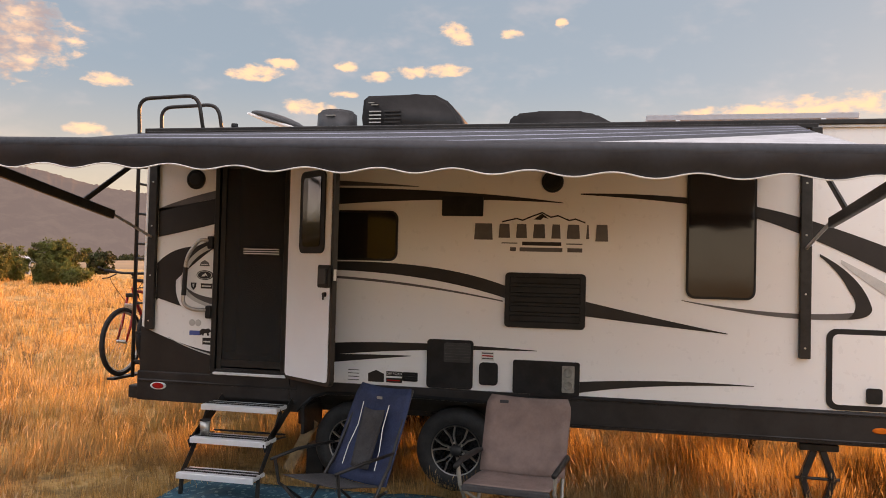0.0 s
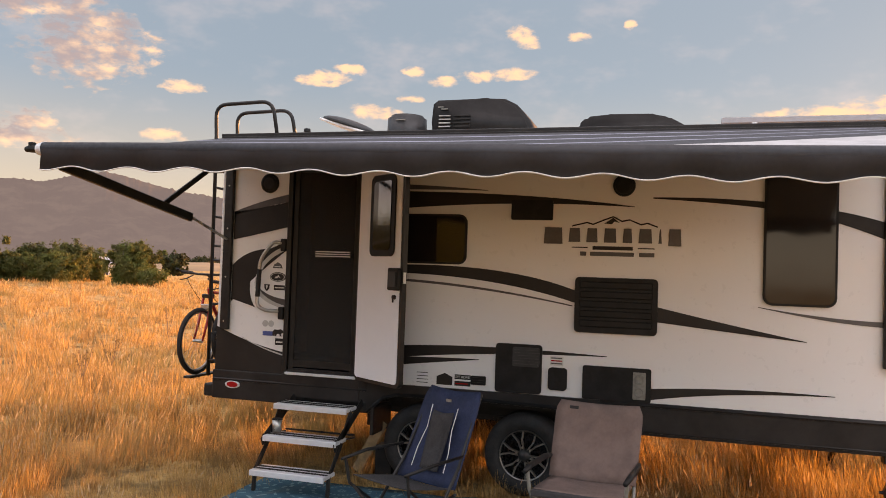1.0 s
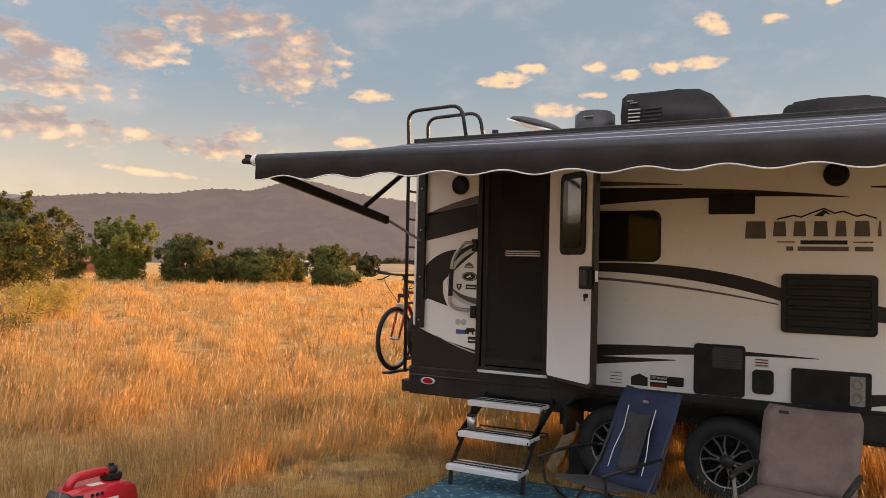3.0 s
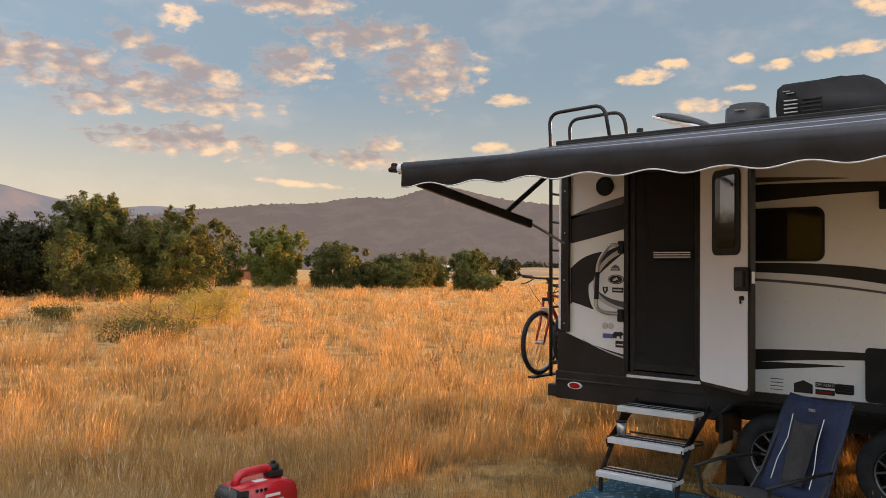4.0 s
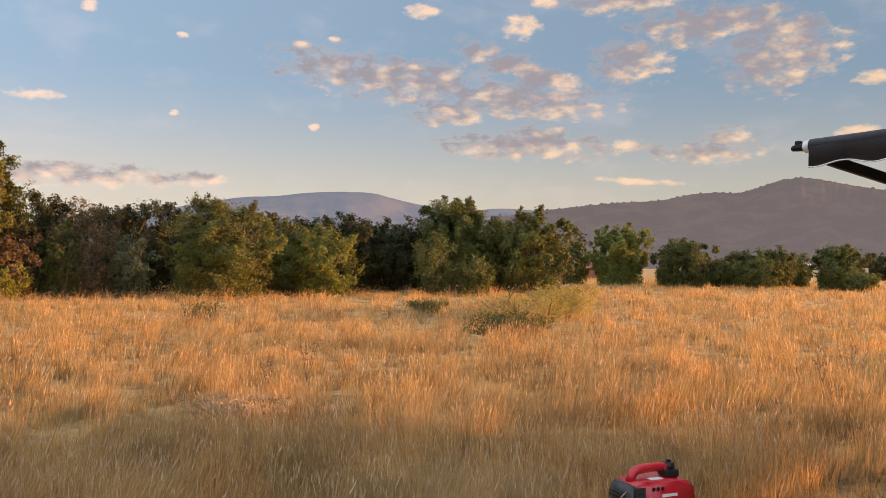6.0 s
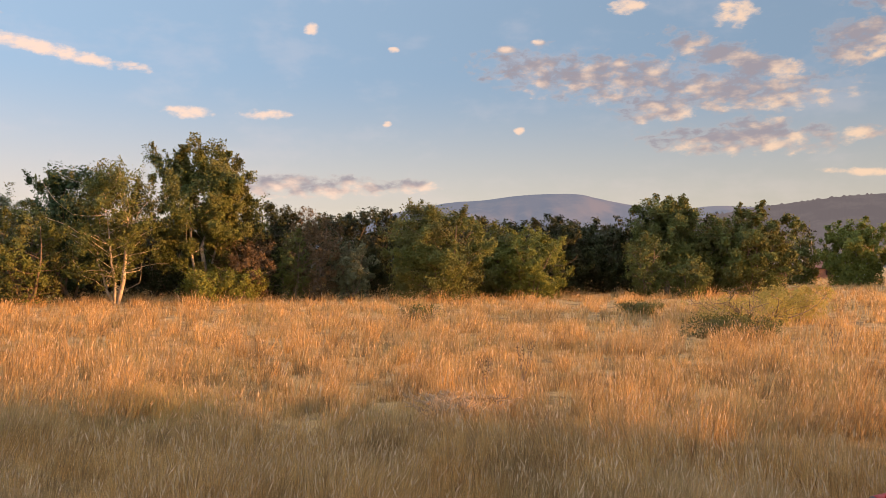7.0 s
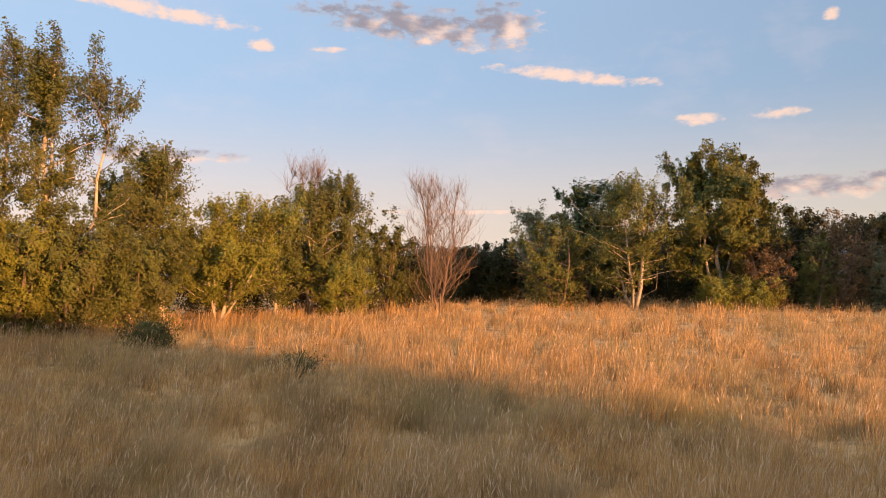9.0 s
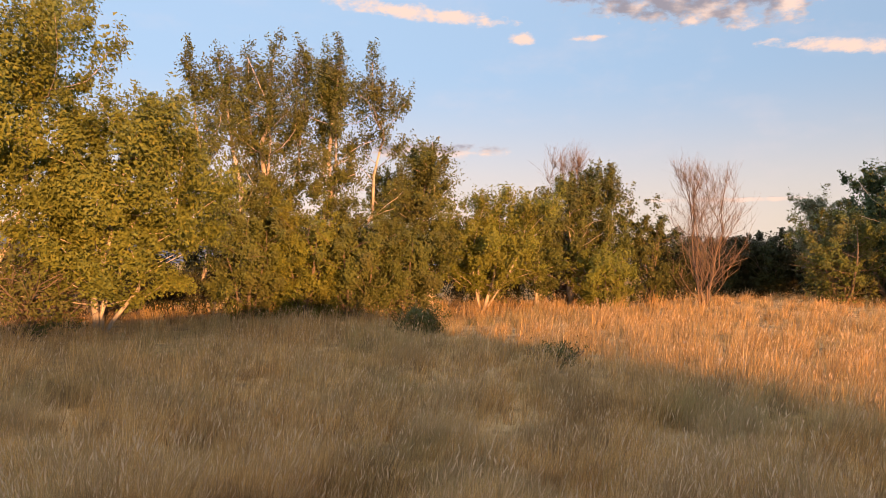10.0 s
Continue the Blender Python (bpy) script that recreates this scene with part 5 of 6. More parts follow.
def build_generator(at):
    g = thing("generator", "red portable inverter generator with a black fuel cap in the grass", "generator", "", at)
    body = prism([(-0.25, 0.04), (0.22, 0.04), (0.25, 0.10), (0.255, 0.26), (0.22, 0.335), (0.10, 0.355), (-0.12, 0.36), (-0.25, 0.34)], -0.125, 0.125)
    bmesh.ops.bevel(body, geom=list(body.edges), offset=0.022, segments=3, affect="EDGES")
    part("body", body, RED_PLASTIC, g, "red plastic body", True)
    handle = rounded_path([(-0.20, 0, 0.34), (-0.165, 0, 0.415), (0.02, 0, 0.425), (0.10, 0, 0.415), (0.17, 0, 0.35)], 0.05)
    bm = tube(handle, [0.03] * len(handle), 10)
    part("handle", bm, RED_PLASTIC, g, "red carrying handle", True)
    cap = part("fuel_cap", tube([(0.115, 0, 0.40), (0.115, 0, 0.445)], [0.042, 0.04], 18), BLACK_PLASTIC, g, "black fuel cap", True)
    part("cap_lever", box(0.10, 0.13, -0.012, 0.012, 0.44, 0.465, 0.004), BLACK_PLASTIC, cap)
    part("cap_collar", box(0.06, 0.17, -0.05, 0.05, 0.355, 0.405, 0.012), BLACK_PLASTIC, cap)
    end = prism([(-0.29, 0.06), (-0.235, 0.05), (-0.225, 0.345), (-0.265, 0.335), (-0.288, 0.28)], -0.115, 0.115)
    bmesh.ops.bevel(end, geom=list(end.edges), offset=0.012, segments=2, affect="EDGES")
    panel_end = part("control_panel", end, GREY_PLASTIC, g, "dark grey louvred end panel", True)
    for i in range(8):
        part("slot", box(-0.296, -0.270, -0.09, 0.09, 0.10 + i * 0.025, 0.108 + i * 0.025), BLACK_PLASTIC, panel_end)
    side = prism([(-0.245, 0.05), (-0.17, 0.05), (-0.165, 0.33), (-0.245, 0.335)], -0.132, -0.120)
    part("side_grille", side, GREY_PLASTIC, g)
    for i in range(9):
        part("slot", box(-0.24, -0.185, -0.136, -0.130, 0.09 + i * 0.025, 0.098 + i * 0.025), BLACK_PLASTIC, g)
    part("warning_label", box(-0.08, 0.02, -0.075, -0.02, 0.3585, 0.3605), CREAM_STICKER, g, "white label under the handle")
    part("lettering_bar", box(-0.03, 0.09, -0.1285, -0.126, 0.255, 0.275), CREAM_STICKER, g)
    part("lettering_bar", box(-0.08, 0.12, -0.1285, -0.126, 0.205, 0.235), SILVER_LINE, g)
    part("lettering_bar", box(0.06, 0.12, -0.1285, -0.126, 0.15, 0.175), CREAM_STICKER, g)
    for x in (-0.10, -0.065, -0.03):
        part("knob", tube([(x, -0.12, 0.315), (x, -0.133, 0.315)], 0.012, 10), BLACK_PLASTIC, g)
    part("pull_cord", box(0.12, 0.18, -0.132, -0.12, 0.17, 0.20, 0.006), BLACK_PLASTIC, g)
    for x in (-0.19, 0.18):
        for y in (-0.09, 0.09):
            part("foot", tube([(x, y, 0.0), (x, y, 0.05)], 0.02, 10), RUBBER, g)


build_generator(pose(-3.39, -3.13, 0, 0, 0, 86))


def build_bicycle(at, label, paint, rise):
    """Built along x with its front wheel at x = 0.52, standing on z = 0."""
    b = thing("bicycle", label, "bicycle", "bicycles on the rack", at)
    for x in (0.52, -0.53):
        wheel = part("wheel", ring_of([(0.292, 0.016), (0.300, 0.022), (0.322, 0.02), (0.333, 0.0), (0.322, -0.02), (0.300, -0.022), (0.292, -0.016)], segments=48), RUBBER, b, "black knobbly tyre", True)
        wheel.matrix_basis = pose(x, 0, 0.333)
        part("rim", ring_of([(0.295, 0.012), (0.278, 0.010), (0.278, -0.010), (0.295, -0.012)], segments=48), STEEL, wheel, "", True)
        part("hub", tube([(0, -0.05, 0), (0, 0.05, 0)], 0.018, 10), STEEL, wheel)
        for i in range(28):
            a = 2 * math.pi * i / 28
            part("spoke", tube([(0.015 * math.cos(a + 0.7), (-1) ** i * 0.025, 0.015 * math.sin(a + 0.7)), (0.28 * math.cos(a), 0, 0.28 * math.sin(a))], 0.0013, 3), STEEL, wheel)
    frame_parts = [((0.36, 0.86), (0.33, 0.74), 0.020), ((0.33, 0.74), (-0.02, 0.32), 0.019), ((0.35, 0.82), (-0.20, 0.78), 0.016), ((-0.22, 0.86), (-0.02, 0.32), 0.017), ((-0.20, 0.76), (-0.53, 0.333), 0.010), ((-0.02, 0.32), (-0.53, 0.333), 0.011)]
    for (ax, az), (bx, bz), r in frame_parts:
        part("frame_tube", tube([(ax, 0, az), (bx, 0, bz)], r, 10), paint, b)
    for y in (-0.05, 0.05):
        part("fork_leg", tube([(0.37, y, 0.78), (0.45, y, 0.50), (0.52, y, 0.333)], [0.014, 0.014, 0.010], 8), paint, b, "red fork leg", True)
    part("fork_crown", box(0.34, 0.40, -0.06, 0.06, 0.76, 0.80, 0.01), BLACK_METAL, b)
    part("stem", tube([(0.35, 0, 0.84), (0.34, 0, rise - 0.04), (0.40, 0, rise)], 0.014, 8), BLACK_METAL, b)
    part("handlebar", tube([(0.36, -0.31, rise + 0.02), (0.40, -0.10, rise), (0.40, 0.10, rise), (0.36, 0.31, rise + 0.02)], 0.012, 8), BLACK_METAL, b)
    for y in (-1, 1):
        part("grip", tube([(0.37, y * 0.20, rise + 0.01), (0.355, y * 0.33, rise + 0.02)], 0.018, 8), RUBBER, b)
        part("brake_lever", tube([(0.39, y * 0.17, rise - 0.01), (0.46, y * 0.21, rise - 0.05), (0.46, y * 0.28, rise - 0.06)], 0.006, 6), BLACK_METAL, b)
        part("bar_end", tube([(0.355, y * 0.33, rise + 0.02), (0.45, y * 0.335, rise + 0.05)], 0.012, 8), BLACK_METAL, b)
    part("brake_cable", tube(curve3((0.44, -0.20, rise - 0.03), (0.62, -0.12, rise - 0.05), (0.42, -0.04, 0.72)), 0.003, 5), RUBBER, b)
    part("brake_cable", tube(curve3((0.44, 0.20, rise - 0.03), (0.58, 0.12, 0.80), (0.25, 0.03, 0.72)), 0.003, 5), RUBBER, b)
    part("brake_calliper", box(0.395, 0.43, -0.05, 0.05, 0.64, 0.70, 0.008), STEEL, b)
    part("seat_post", tube([(-0.22, 0, 0.84), (-0.245, 0, 0.96)], 0.012, 8), STEEL, b)
    bm = bmesh.new()
    bmesh.ops.create_uvsphere(bm, u_segments=14, v_segments=8, radius=1, matrix=pose(-0.25, 0, 0.98) @ Matrix.Diagonal((0.14, 0.065, 0.03, 1)))
    part("saddle", bm, BLACK_PLASTIC, b, "", True)
    ch = part("chain_ring", ring_of([(0.0, 0.05), (0.09, 0.05), (0.092, 0.045)], segments=24), BLACK_METAL, b)
    ch.matrix_basis = pose(-0.02, 0, 0.32)
    for s in (-1, 1):
        part("crank", tube([(-0.02, s * 0.06, 0.32), (-0.02 + s * 0.12, s * 0.07, 0.32 - s * 0.12)], 0.011, 8), STEEL, b)
        part("pedal", box(-0.07 + s * 0.12, 0.03 + s * 0.12, s * 0.12 - 0.045, s * 0.12 + 0.045, 0.31 - s * 0.12, 0.33 - s * 0.12, 0.005), BLACK_PLASTIC, b)


build_bicycle(pose(-3.36, 0.93, 0.757, 0, 0, -90), "red mountain bicycle with black tyres hung on the rear rack", RED_PAINT, 1.0)
build_bicycle(pose(-3.17, 1.22, 0.80, 0, 0, -90), "dark bicycle hung on the rack close to the trailer", BLACK_METAL, 0.86)


def build_rack():
    r = thing("bicycle_rack", "black steel bicycle rack bolted to the trailer's rear bumper", "bicycle rack")
    part("upright", tube([(-3.12, 0.95, 0.70), (-3.12, 0.95, 1.75)], 0.022, 8), BLACK_METAL, r)
    part("support_arm", tube([(-3.12, 0.95, 1.20), (-3.40, 0.95, 1.20)], 0.018, 8), BLACK_METAL, r)
    part("wheel_tray", box(-3.40, -3.32, 0.25, 1.6, 0.735, 0.757, 0.004), BLACK_METAL, r)
    part("wheel_tray", box(-3.21, -3.13, 0.55, 1.88, 0.778, 0.80, 0.004), BLACK_METAL, r)
    part("tray_arm", tube([(-3.0, 0.95, 0.70), (-3.36, 0.95, 0.735)], 0.02, 8), BLACK_METAL, r)
    part("hook", tube([(-3.40, 0.95, 1.20), (-3.42, 0.80, 1.34)], 0.012, 8), BLACK_METAL, r)


build_rack()


# ---- trees and shrubs ----
def mesh_from_arrays(name, verts, faces, mat, smooth=False):
    """A mesh straight from arrays: verts (n, 3), faces (m, k)."""
    me = bpy.data.meshes.new(name)
    k = faces.shape[1]
    me.vertices.add(len(verts))
    me.vertices.foreach_set("co", np.ascontiguousarray(verts, dtype=np.float32).ravel())
    me.loops.add(faces.size)
    me.loops.foreach_set("vertex_index", np.ascontiguousarray(faces, dtype=np.int32).ravel())
    me.polygons.add(len(faces))
    me.polygons.foreach_set("loop_start", np.arange(0, faces.size, k, dtype=np.int32))
    me.update(calc_edges=True)
    me.materials.append(mat)
    return me


def leaves_mesh(name, centres, outward, size, rng, mat, long=1.6):
    """Small pointed leaves, each a piece of its own."""
    n = len(centres)
    a = rng.normal(size=(n, 3)) * 0.75 + outward * 1.1 + np.array((0, 0, 0.25))
    a /= np.linalg.norm(a, axis=1, keepdims=True)
    b = rng.normal(size=(n, 3))
    b -= a * (a * b).sum(1, keepdims=True)
    b /= np.linalg.norm(b, axis=1, keepdims=True)
    c = np.cross(a, b)
    s = (size * rng.uniform(0.6, 1.35, n))[:, None]
    v = np.empty((n, 3, 3))
    v[:, 0] = centres - b * s * long * 0.5 - c * s * 0.42
    v[:, 1] = centres - b * s * long * 0.3 + c * s * 0.5
    v[:, 2] = centres + b * s * long * 0.6
    return mesh_from_arrays(name, v.reshape(-1, 3), np.arange(n * 3).reshape(n, 3), mat)


def limbs_mesh(bm, start, end, r0, r1, rng, bend=0.12, steps=5, sides=6):
    start, end = Vector(start), Vector(end)
    length = (end - start).length
    pts = []
    drift = Vector(rng.normal(size=3) * length * bend)
    for i in range(steps + 1):
        f = i / steps
        pts.append(start.lerp(end, f) + drift * math.sin(math.pi * f) * 0.6 + Vector(rng.normal(size=3) * length * 0.015 * (0 < i < steps)))
    tube(pts, [r0 + (r1 - r0) * i / steps for i in range(steps + 1)], sides, bm)
    return pts


def tree(label, yaw_deg, dist, height, wide, kind, leaf, count, size, seed, bark=BARK, lean=0.0, category="tree", bare_twigs=0):
    """kind: shrub (leafy to the ground), round, tall (narrow crown with several leaders), bare."""
    rng = np.random.default_rng(seed)
    count, size = int(count * 4.1), size * (0.53 if dist < 30 else 0.56 if dist < 60 else 0.50)
    base = spot(yaw_deg, dist)
    side_x, side_y = math.cos(radians(yaw_deg)), math.sin(radians(yaw_deg))
    root = thing("shrub" if category == "shrub" else "tree", label, category, "", Matrix.Translation(base))
    bm = bmesh.new()
    clumps, twigs = [], []
    half = wide / 2
    u0 = {"shrub": 0.02, "round": 0.14, "tall": 0.20, "bare": 0.03}[kind]
    stems = {"shrub": 5, "round": 4, "tall": 3, "bare": 7}[kind]
    r_base = (0.012 * height + 0.025) * (0.6 if kind == "bare" else 1.0)
    twig_bm = bmesh.new() if kind == "bare" else None
    tops = []
    for s in range(stems):
        ang = 2 * math.pi * (s + rng.random()) / stems
        spread = {"shrub": 0.75, "round": 0.46, "tall": 0.50, "bare": 0.62}[kind] * half * (0 if s == 0 and kind != "shrub" else 1)
        foot = (0.12 * stems * 0.2 * math.cos(ang), 0.12 * stems * 0.2 * math.sin(ang), -0.05)
        top_z = height * ({"shrub": 0.75, "round": 0.86, "tall": 0.97, "bare": 0.97}[kind] - (0.10 * rng.random() if s else 0))
        top = (spread * math.cos(ang) + lean * height * 0.3 * side_x, spread * math.sin(ang) + lean * height * 0.3 * side_y, top_z)
        pts = limbs_mesh(bm, foot, top, r_base * (1 if s == 0 else 0.62), r_base * 0.10, rng, 0.10, 7)
        tops.append(pts)
        for k in range({"shrub": 9, "round": 12, "tall": 17, "bare": 20}[kind]):
            f = u0 + (1 - u0) * rng.random() * 0.95
            i = min(int(f * 7), 6)
            p = pts[i].lerp(pts[i + 1], f * 7 - i)
            a = rng.random() * 2 * math.pi
            reach = half * (0.55 + 0.5 * rng.random()) * math.sqrt(max(0.05, 1 - abs(2 * f - {"shrub": 0.85, "round": 1.1, "tall": 0.9, "bare": 0.85}[kind]) ** 2 * 0.7))
            if kind == "tall":
                reach *= 0.75
            if kind == "bare":
                reach *= 1.2 - 0.95 * f
            q = p + Vector((math.cos(a) * reach, math.sin(a) * reach, reach * (0.25 + 0.6 * rng.random()) if kind != "bare" else reach * (0.7 + 0.9 * rng.random())))
            q.z = min(q.z, height * (0.78 + 0.22 * rng.random()))
            twig = limbs_mesh(bm, p, q, r_base * 0.20 * (1.2 - f), 0.008, rng, 0.16, 4, 4)
            clumps.append(q)
            twigs.append(twig)
            if kind == "bare":
                for _ in range(9):
                    j = twig[int(rng.integers(1, 5))]
                    limbs_mesh(twig_bm, j, j + Vector((rng.normal() * 0.25, rng.normal() * 0.25, 0.35 + 0.4 * rng.random())) * (height / 5), 0.006, 0.002, rng, 0.1, 3, 3)
    for _ in range(bare_twigs):
        p = tops[int(rng.integers(stems))][int(rng.integers(1, 6))]
        a = rng.random() * 2 * math.pi
        limbs_mesh(bm, p, p + Vector((math.cos(a), math.sin(a), 0.1 + 0.5 * rng.random())) * half * (0.6 + 0.7 * rng.random()), 0.02, 0.005, rng, 0.2, 4, 4)
    part("trunk", bm, bark, root, "", True)
    if twig_bm:
        tagged(part("brushwood", twig_bm, bark, root, "fine leafless twigs", True), kind="stuff")
    if count:
        # leafy masses over an uneven crown
        n_mass = int({"shrub": 45, "round": 45, "tall": 50, "bare": 10}[kind] + 17 * wide * (0.6 if kind == "tall" else 1))
        centres = [np.array(q) for q in clumps]
        mid = height * (u0 + 1) / 2
        for _ in range(n_mass):
            d = rng.normal(size=3)
            d /= np.linalg.norm(d)
            flat_part = math.hypot(d[0], d[1]) + 1e-6
            d[:2] *= flat_part ** -0.38
            r = rng.uniform(0.15, 1.0) ** 0.5
            f = (d[2] * r + 1) / 2
            taper = {"shrub": 1.22 - 0.32 * f ** 2, "round": 1.05 - 0.3 * abs(f - 0.4), "tall": 1.0 - 0.45 * f, "bare": 0.6}[kind]
            lump = 1 + 0.38 * noise.noise((d[0] * 1.6 + seed, d[1] * 1.6, d[2] * 1.6))
            side = 0.78 * half * r * taper * lump * (0.85 + 0.3 * rng.random())
            centres.append(np.array((d[0] * side * 1.15 + lean * height * 0.3 * side_x * f, d[1] * side * 1.15 + lean * height * 0.3 * side_y * f, mid + d[2] * r * lump ** 0.15 * (height - u0 * height) * 0.47)))
        if kind == "tall":
            for pts in tops:
                for k in range(6):
                    p = pts[-1].lerp(pts[-3], rng.random())
                    centres.append(np.array(p) + rng.normal(size=3) * (0.14, 0.14, 0.25))
        centres = np.array(centres)
        # part of the leaves fills loose masses, the rest sits on shoots that sweep up and outward
        share = {"shrub": 0.78 if dist > 60 else 0.42, "round": 0.50, "tall": 0.30, "bare": 1.0}[kind]
        loose = int(count * share)
        which = rng.integers(0, len(centres), loose)
        spread = 0.11 + 0.035 * half
        weight = rng.uniform(0.4, 1.5, len(centres))[which][:, None]
        pos = centres[which] + np.clip(rng.normal(size=(loose, 3)), -1.5, 1.5) * spread * weight * np.array((1, 1, 1.15))
        if kind == "shrub":
            # leafy down to the grass
            low = np.flatnonzero(rng.random(loose) < 0.16)
            ang, rad = rng.uniform(0, 2 * np.pi, len(low)), half * np.sqrt(rng.random(len(low))) * 0.92
            pos[low] = np.stack((np.cos(ang) * rad, np.sin(ang) * rad, rng.uniform(0.02, 0.30, len(low)) * height), 1)
            n_shoot = int(150 + 40 * wide)
            start = centres[rng.integers(0, len(centres), n_shoot)]
        else:
            start = []
            for pts in twigs + [q[-4:] for q in tops] * 3:
                for _ in range(7):
                    f = rng.random() ** 0.6 * (len(pts) - 1.001)
                    start.append(np.array(pts[int(f)].lerp(pts[int(f) + 1], f - int(f))))
            start = np.array(start)
            n_shoot = len(start)
        way = start - np.array((0, 0, mid * 0.8))
        way /= np.linalg.norm(way, axis=1, keepdims=True) + 1e-6
        way = way * 0.55 + rng.normal(size=way.shape) * 0.30 + np.array((0, 0, {"shrub": 0.20, "round": 0.45, "tall": 0.85, "bare": 0}[kind]))
        reach = (0.10 + 0.22 * half) * rng.uniform(0.45, 1.25, n_shoot) * (0.42 if dist > 60 else 0.75 if kind == "shrub" else 1.0)
        full = rng.uniform(0.15, 1.0, n_shoot)
        stem = rng.choice(n_shoot, count - loose, p=full / full.sum())
        f = rng.random(count - loose) ** 0.85
        girth = (0.045 + 0.035 * half) * (1.15 - 0.75 * f)
        shoot = start[stem] + way[stem] * (reach[stem] * f)[:, None] + rng.normal(size=(count - loose, 3)) * girth[:, None]
        pos = np.concatenate((pos, shoot))
        pos[:, 2] = np.where(pos[:, 2] > height, height + (pos[:, 2] - height) * 0.75, np.maximum(pos[:, 2], 0.03))
        outward = pos - np.array((0, 0, mid))
        outward /= np.linalg.norm(outward, axis=1, keepdims=True) + 1e-6
        crown = new("crown", leaves_mesh("crown", pos, outward, size, rng, leaf))
        crown.parent = root
    return root


def plant_trees():
    t = tree
    willow = "dense dark green willow at the edge of the meadow"
    # far trees across the field
    t("light green cottonwood with pale stems beside far houses", 51.1, 80, 6.4, 4.9, "shrub", LEAF_YELLOW, 7500, 0.27, 11, PALE_BARK)
    t("light green cottonwood with thin crown beside far houses", 54.2, 82, 5.6, 2.8, "shrub", LEAF_OLIVE, 2600, 0.26, 12, PALE_BARK)
    t("round dark green willow bush across the field", 46.8, 76, 4.4, 5.0, "shrub", LEAF_MID, 6500, 0.26, 13, category="shrub")
    t("low dark green willow bush across the field", 44.6, 78, 2.6, 2.3, "shrub", LEAF_MID, 2000, 0.26, 14, category="shrub")
    t("olive green willow bush across the field", 41.3, 82, 3.8, 3.7, "shrub", LEAF_MID, 3800, 0.27, 15, category="shrub")
    t("olive green willow bush across the field", 43.3, 82, 3.4, 3.0, "shrub", LEAF_MID, 2600, 0.27, 16, category="shrub")
    t("olive green willow bush across the field", 39.7, 86, 3.4, 2.3, "shrub", LEAF_OLIVE, 1900, 0.27, 20, category="shrub")
    t("bright low willow bush in front of darker trees", 42.0, 77, 2.6, 3.5, "shrub", LEAF_OLIVE, 3000, 0.24, 17, category="shrub")
    t("lone dark olive tree across the field", 37.2, 74, 3.9, 3.8, "shrub", LEAF_OLIVE, 5200, 0.23, 18)
    t("low bush beside the lone tree", 35.9, 70, 1.5, 2.0, "shrub", LEAF_OLIVE, 1300, 0.22, 19, category="shrub")
    for i, (a, d, h, wd) in enumerate(((35.0, 150, 4.2, 4), (41.3, 150, 3.9, 7), (36.6, 640, 9.5, 22), (35.0, 660, 8.0, 24), (33.2, 640, 9.0, 26), (31.2, 660, 8.0, 26), (28.5, 640, 8.5, 30))):
        t("small dark tree far across the valley", a, d, h, wd, "shrub", LEAF_SHADE_DARK, 420, 0.9 if d < 300 else 2.6, 30 + i)
    # wooded edge facing the camp
    t("olive willow with sunlit crown at the wood's corner", 57.0, 52, 5.7, 4.2, "shrub", LEAF_OLIVE, 8500, 0.17, 41)
    t(willow, 59.6, 54, 5.0, 3.6, "shrub", LEAF_OLIVE, 5000, 0.18, 42)
    t("tall olive willow with a rounded top", 62.6, 53, 6.6, 4.6, "round", LEAF_OLIVE, 11000, 0.18, 443)
    t("thin willow with brownish leaves at the wood's edge", 63.9, 47, 3.8, 2.2, "shrub", LEAF_OLIVE, 1800, 0.15, 44, bare_twigs=10)
    t("low willow at the wood's edge", 61.1, 47, 2.4, 2.0, "shrub", LEAF_OLIVE, 1300, 0.15, 40, category="shrub")
    t(willow, 66.6, 55, 4.8, 4.6, "shrub", LEAF_SHADE_DARK, 6500, 0.19, 45)
    t(willow, 70.4, 52, 5.3, 4.8, "shrub", LEAF_SHADE_DARK, 7000, 0.18, 46)
    t("small yellow-green willow lit at the wood's edge", 71.6, 45, 4.1, 3.2, "shrub", LEAF_YELLOW, 6500, 0.13, 47, bare_twigs=10)
    t("small olive willow at the wood's edge", 74.2, 46.5, 4.4, 3.2, "shrub", LEAF_OLIVE, 5500, 0.15, 48)
    t("broad olive willow lit by the low sun", 78.7, 42, 5.2, 5.2, "shrub", LEAF_OLIVE, 14000, 0.13, 49)
    t(willow, 76.0, 52, 5.0, 4.6, "shrub", LEAF_SHADE_DARK, 5500, 0.19, 50)
    t(willow, 83.7, 48, 5.5, 4.8, "shrub", LEAF_SHADE_DARK, 7500, 0.17, 51)
    t("grey-green willow bush in the shade of the wood", 84.5, 44, 3.3, 2.2, "shrub", LEAF_GREY, 2000, 0.14, 39, category="shrub")
    t("half-dead willow with hanging brown branches", 87.3, 43.5, 5.2, 2.8, "shrub", LEAF_RUST, 2600, 0.12, 52, bare_twigs=60)
    t("thin olive willow beside the half-dead one", 88.6, 43, 4.3, 1.6, "shrub", LEAF_OLIVE, 1800, 0.13, 38)
    t(willow, 90.6, 50, 5.8, 4.6, "shrub", LEAF_SHADE_DARK, 6500, 0.18, 53)
    t("tall full cottonwood rising over the willows", 95.0, 43.5, 8.9, 5.2, "round", LEAF_OLIVE, 18000, 0.15, 54, PALE_BARK)
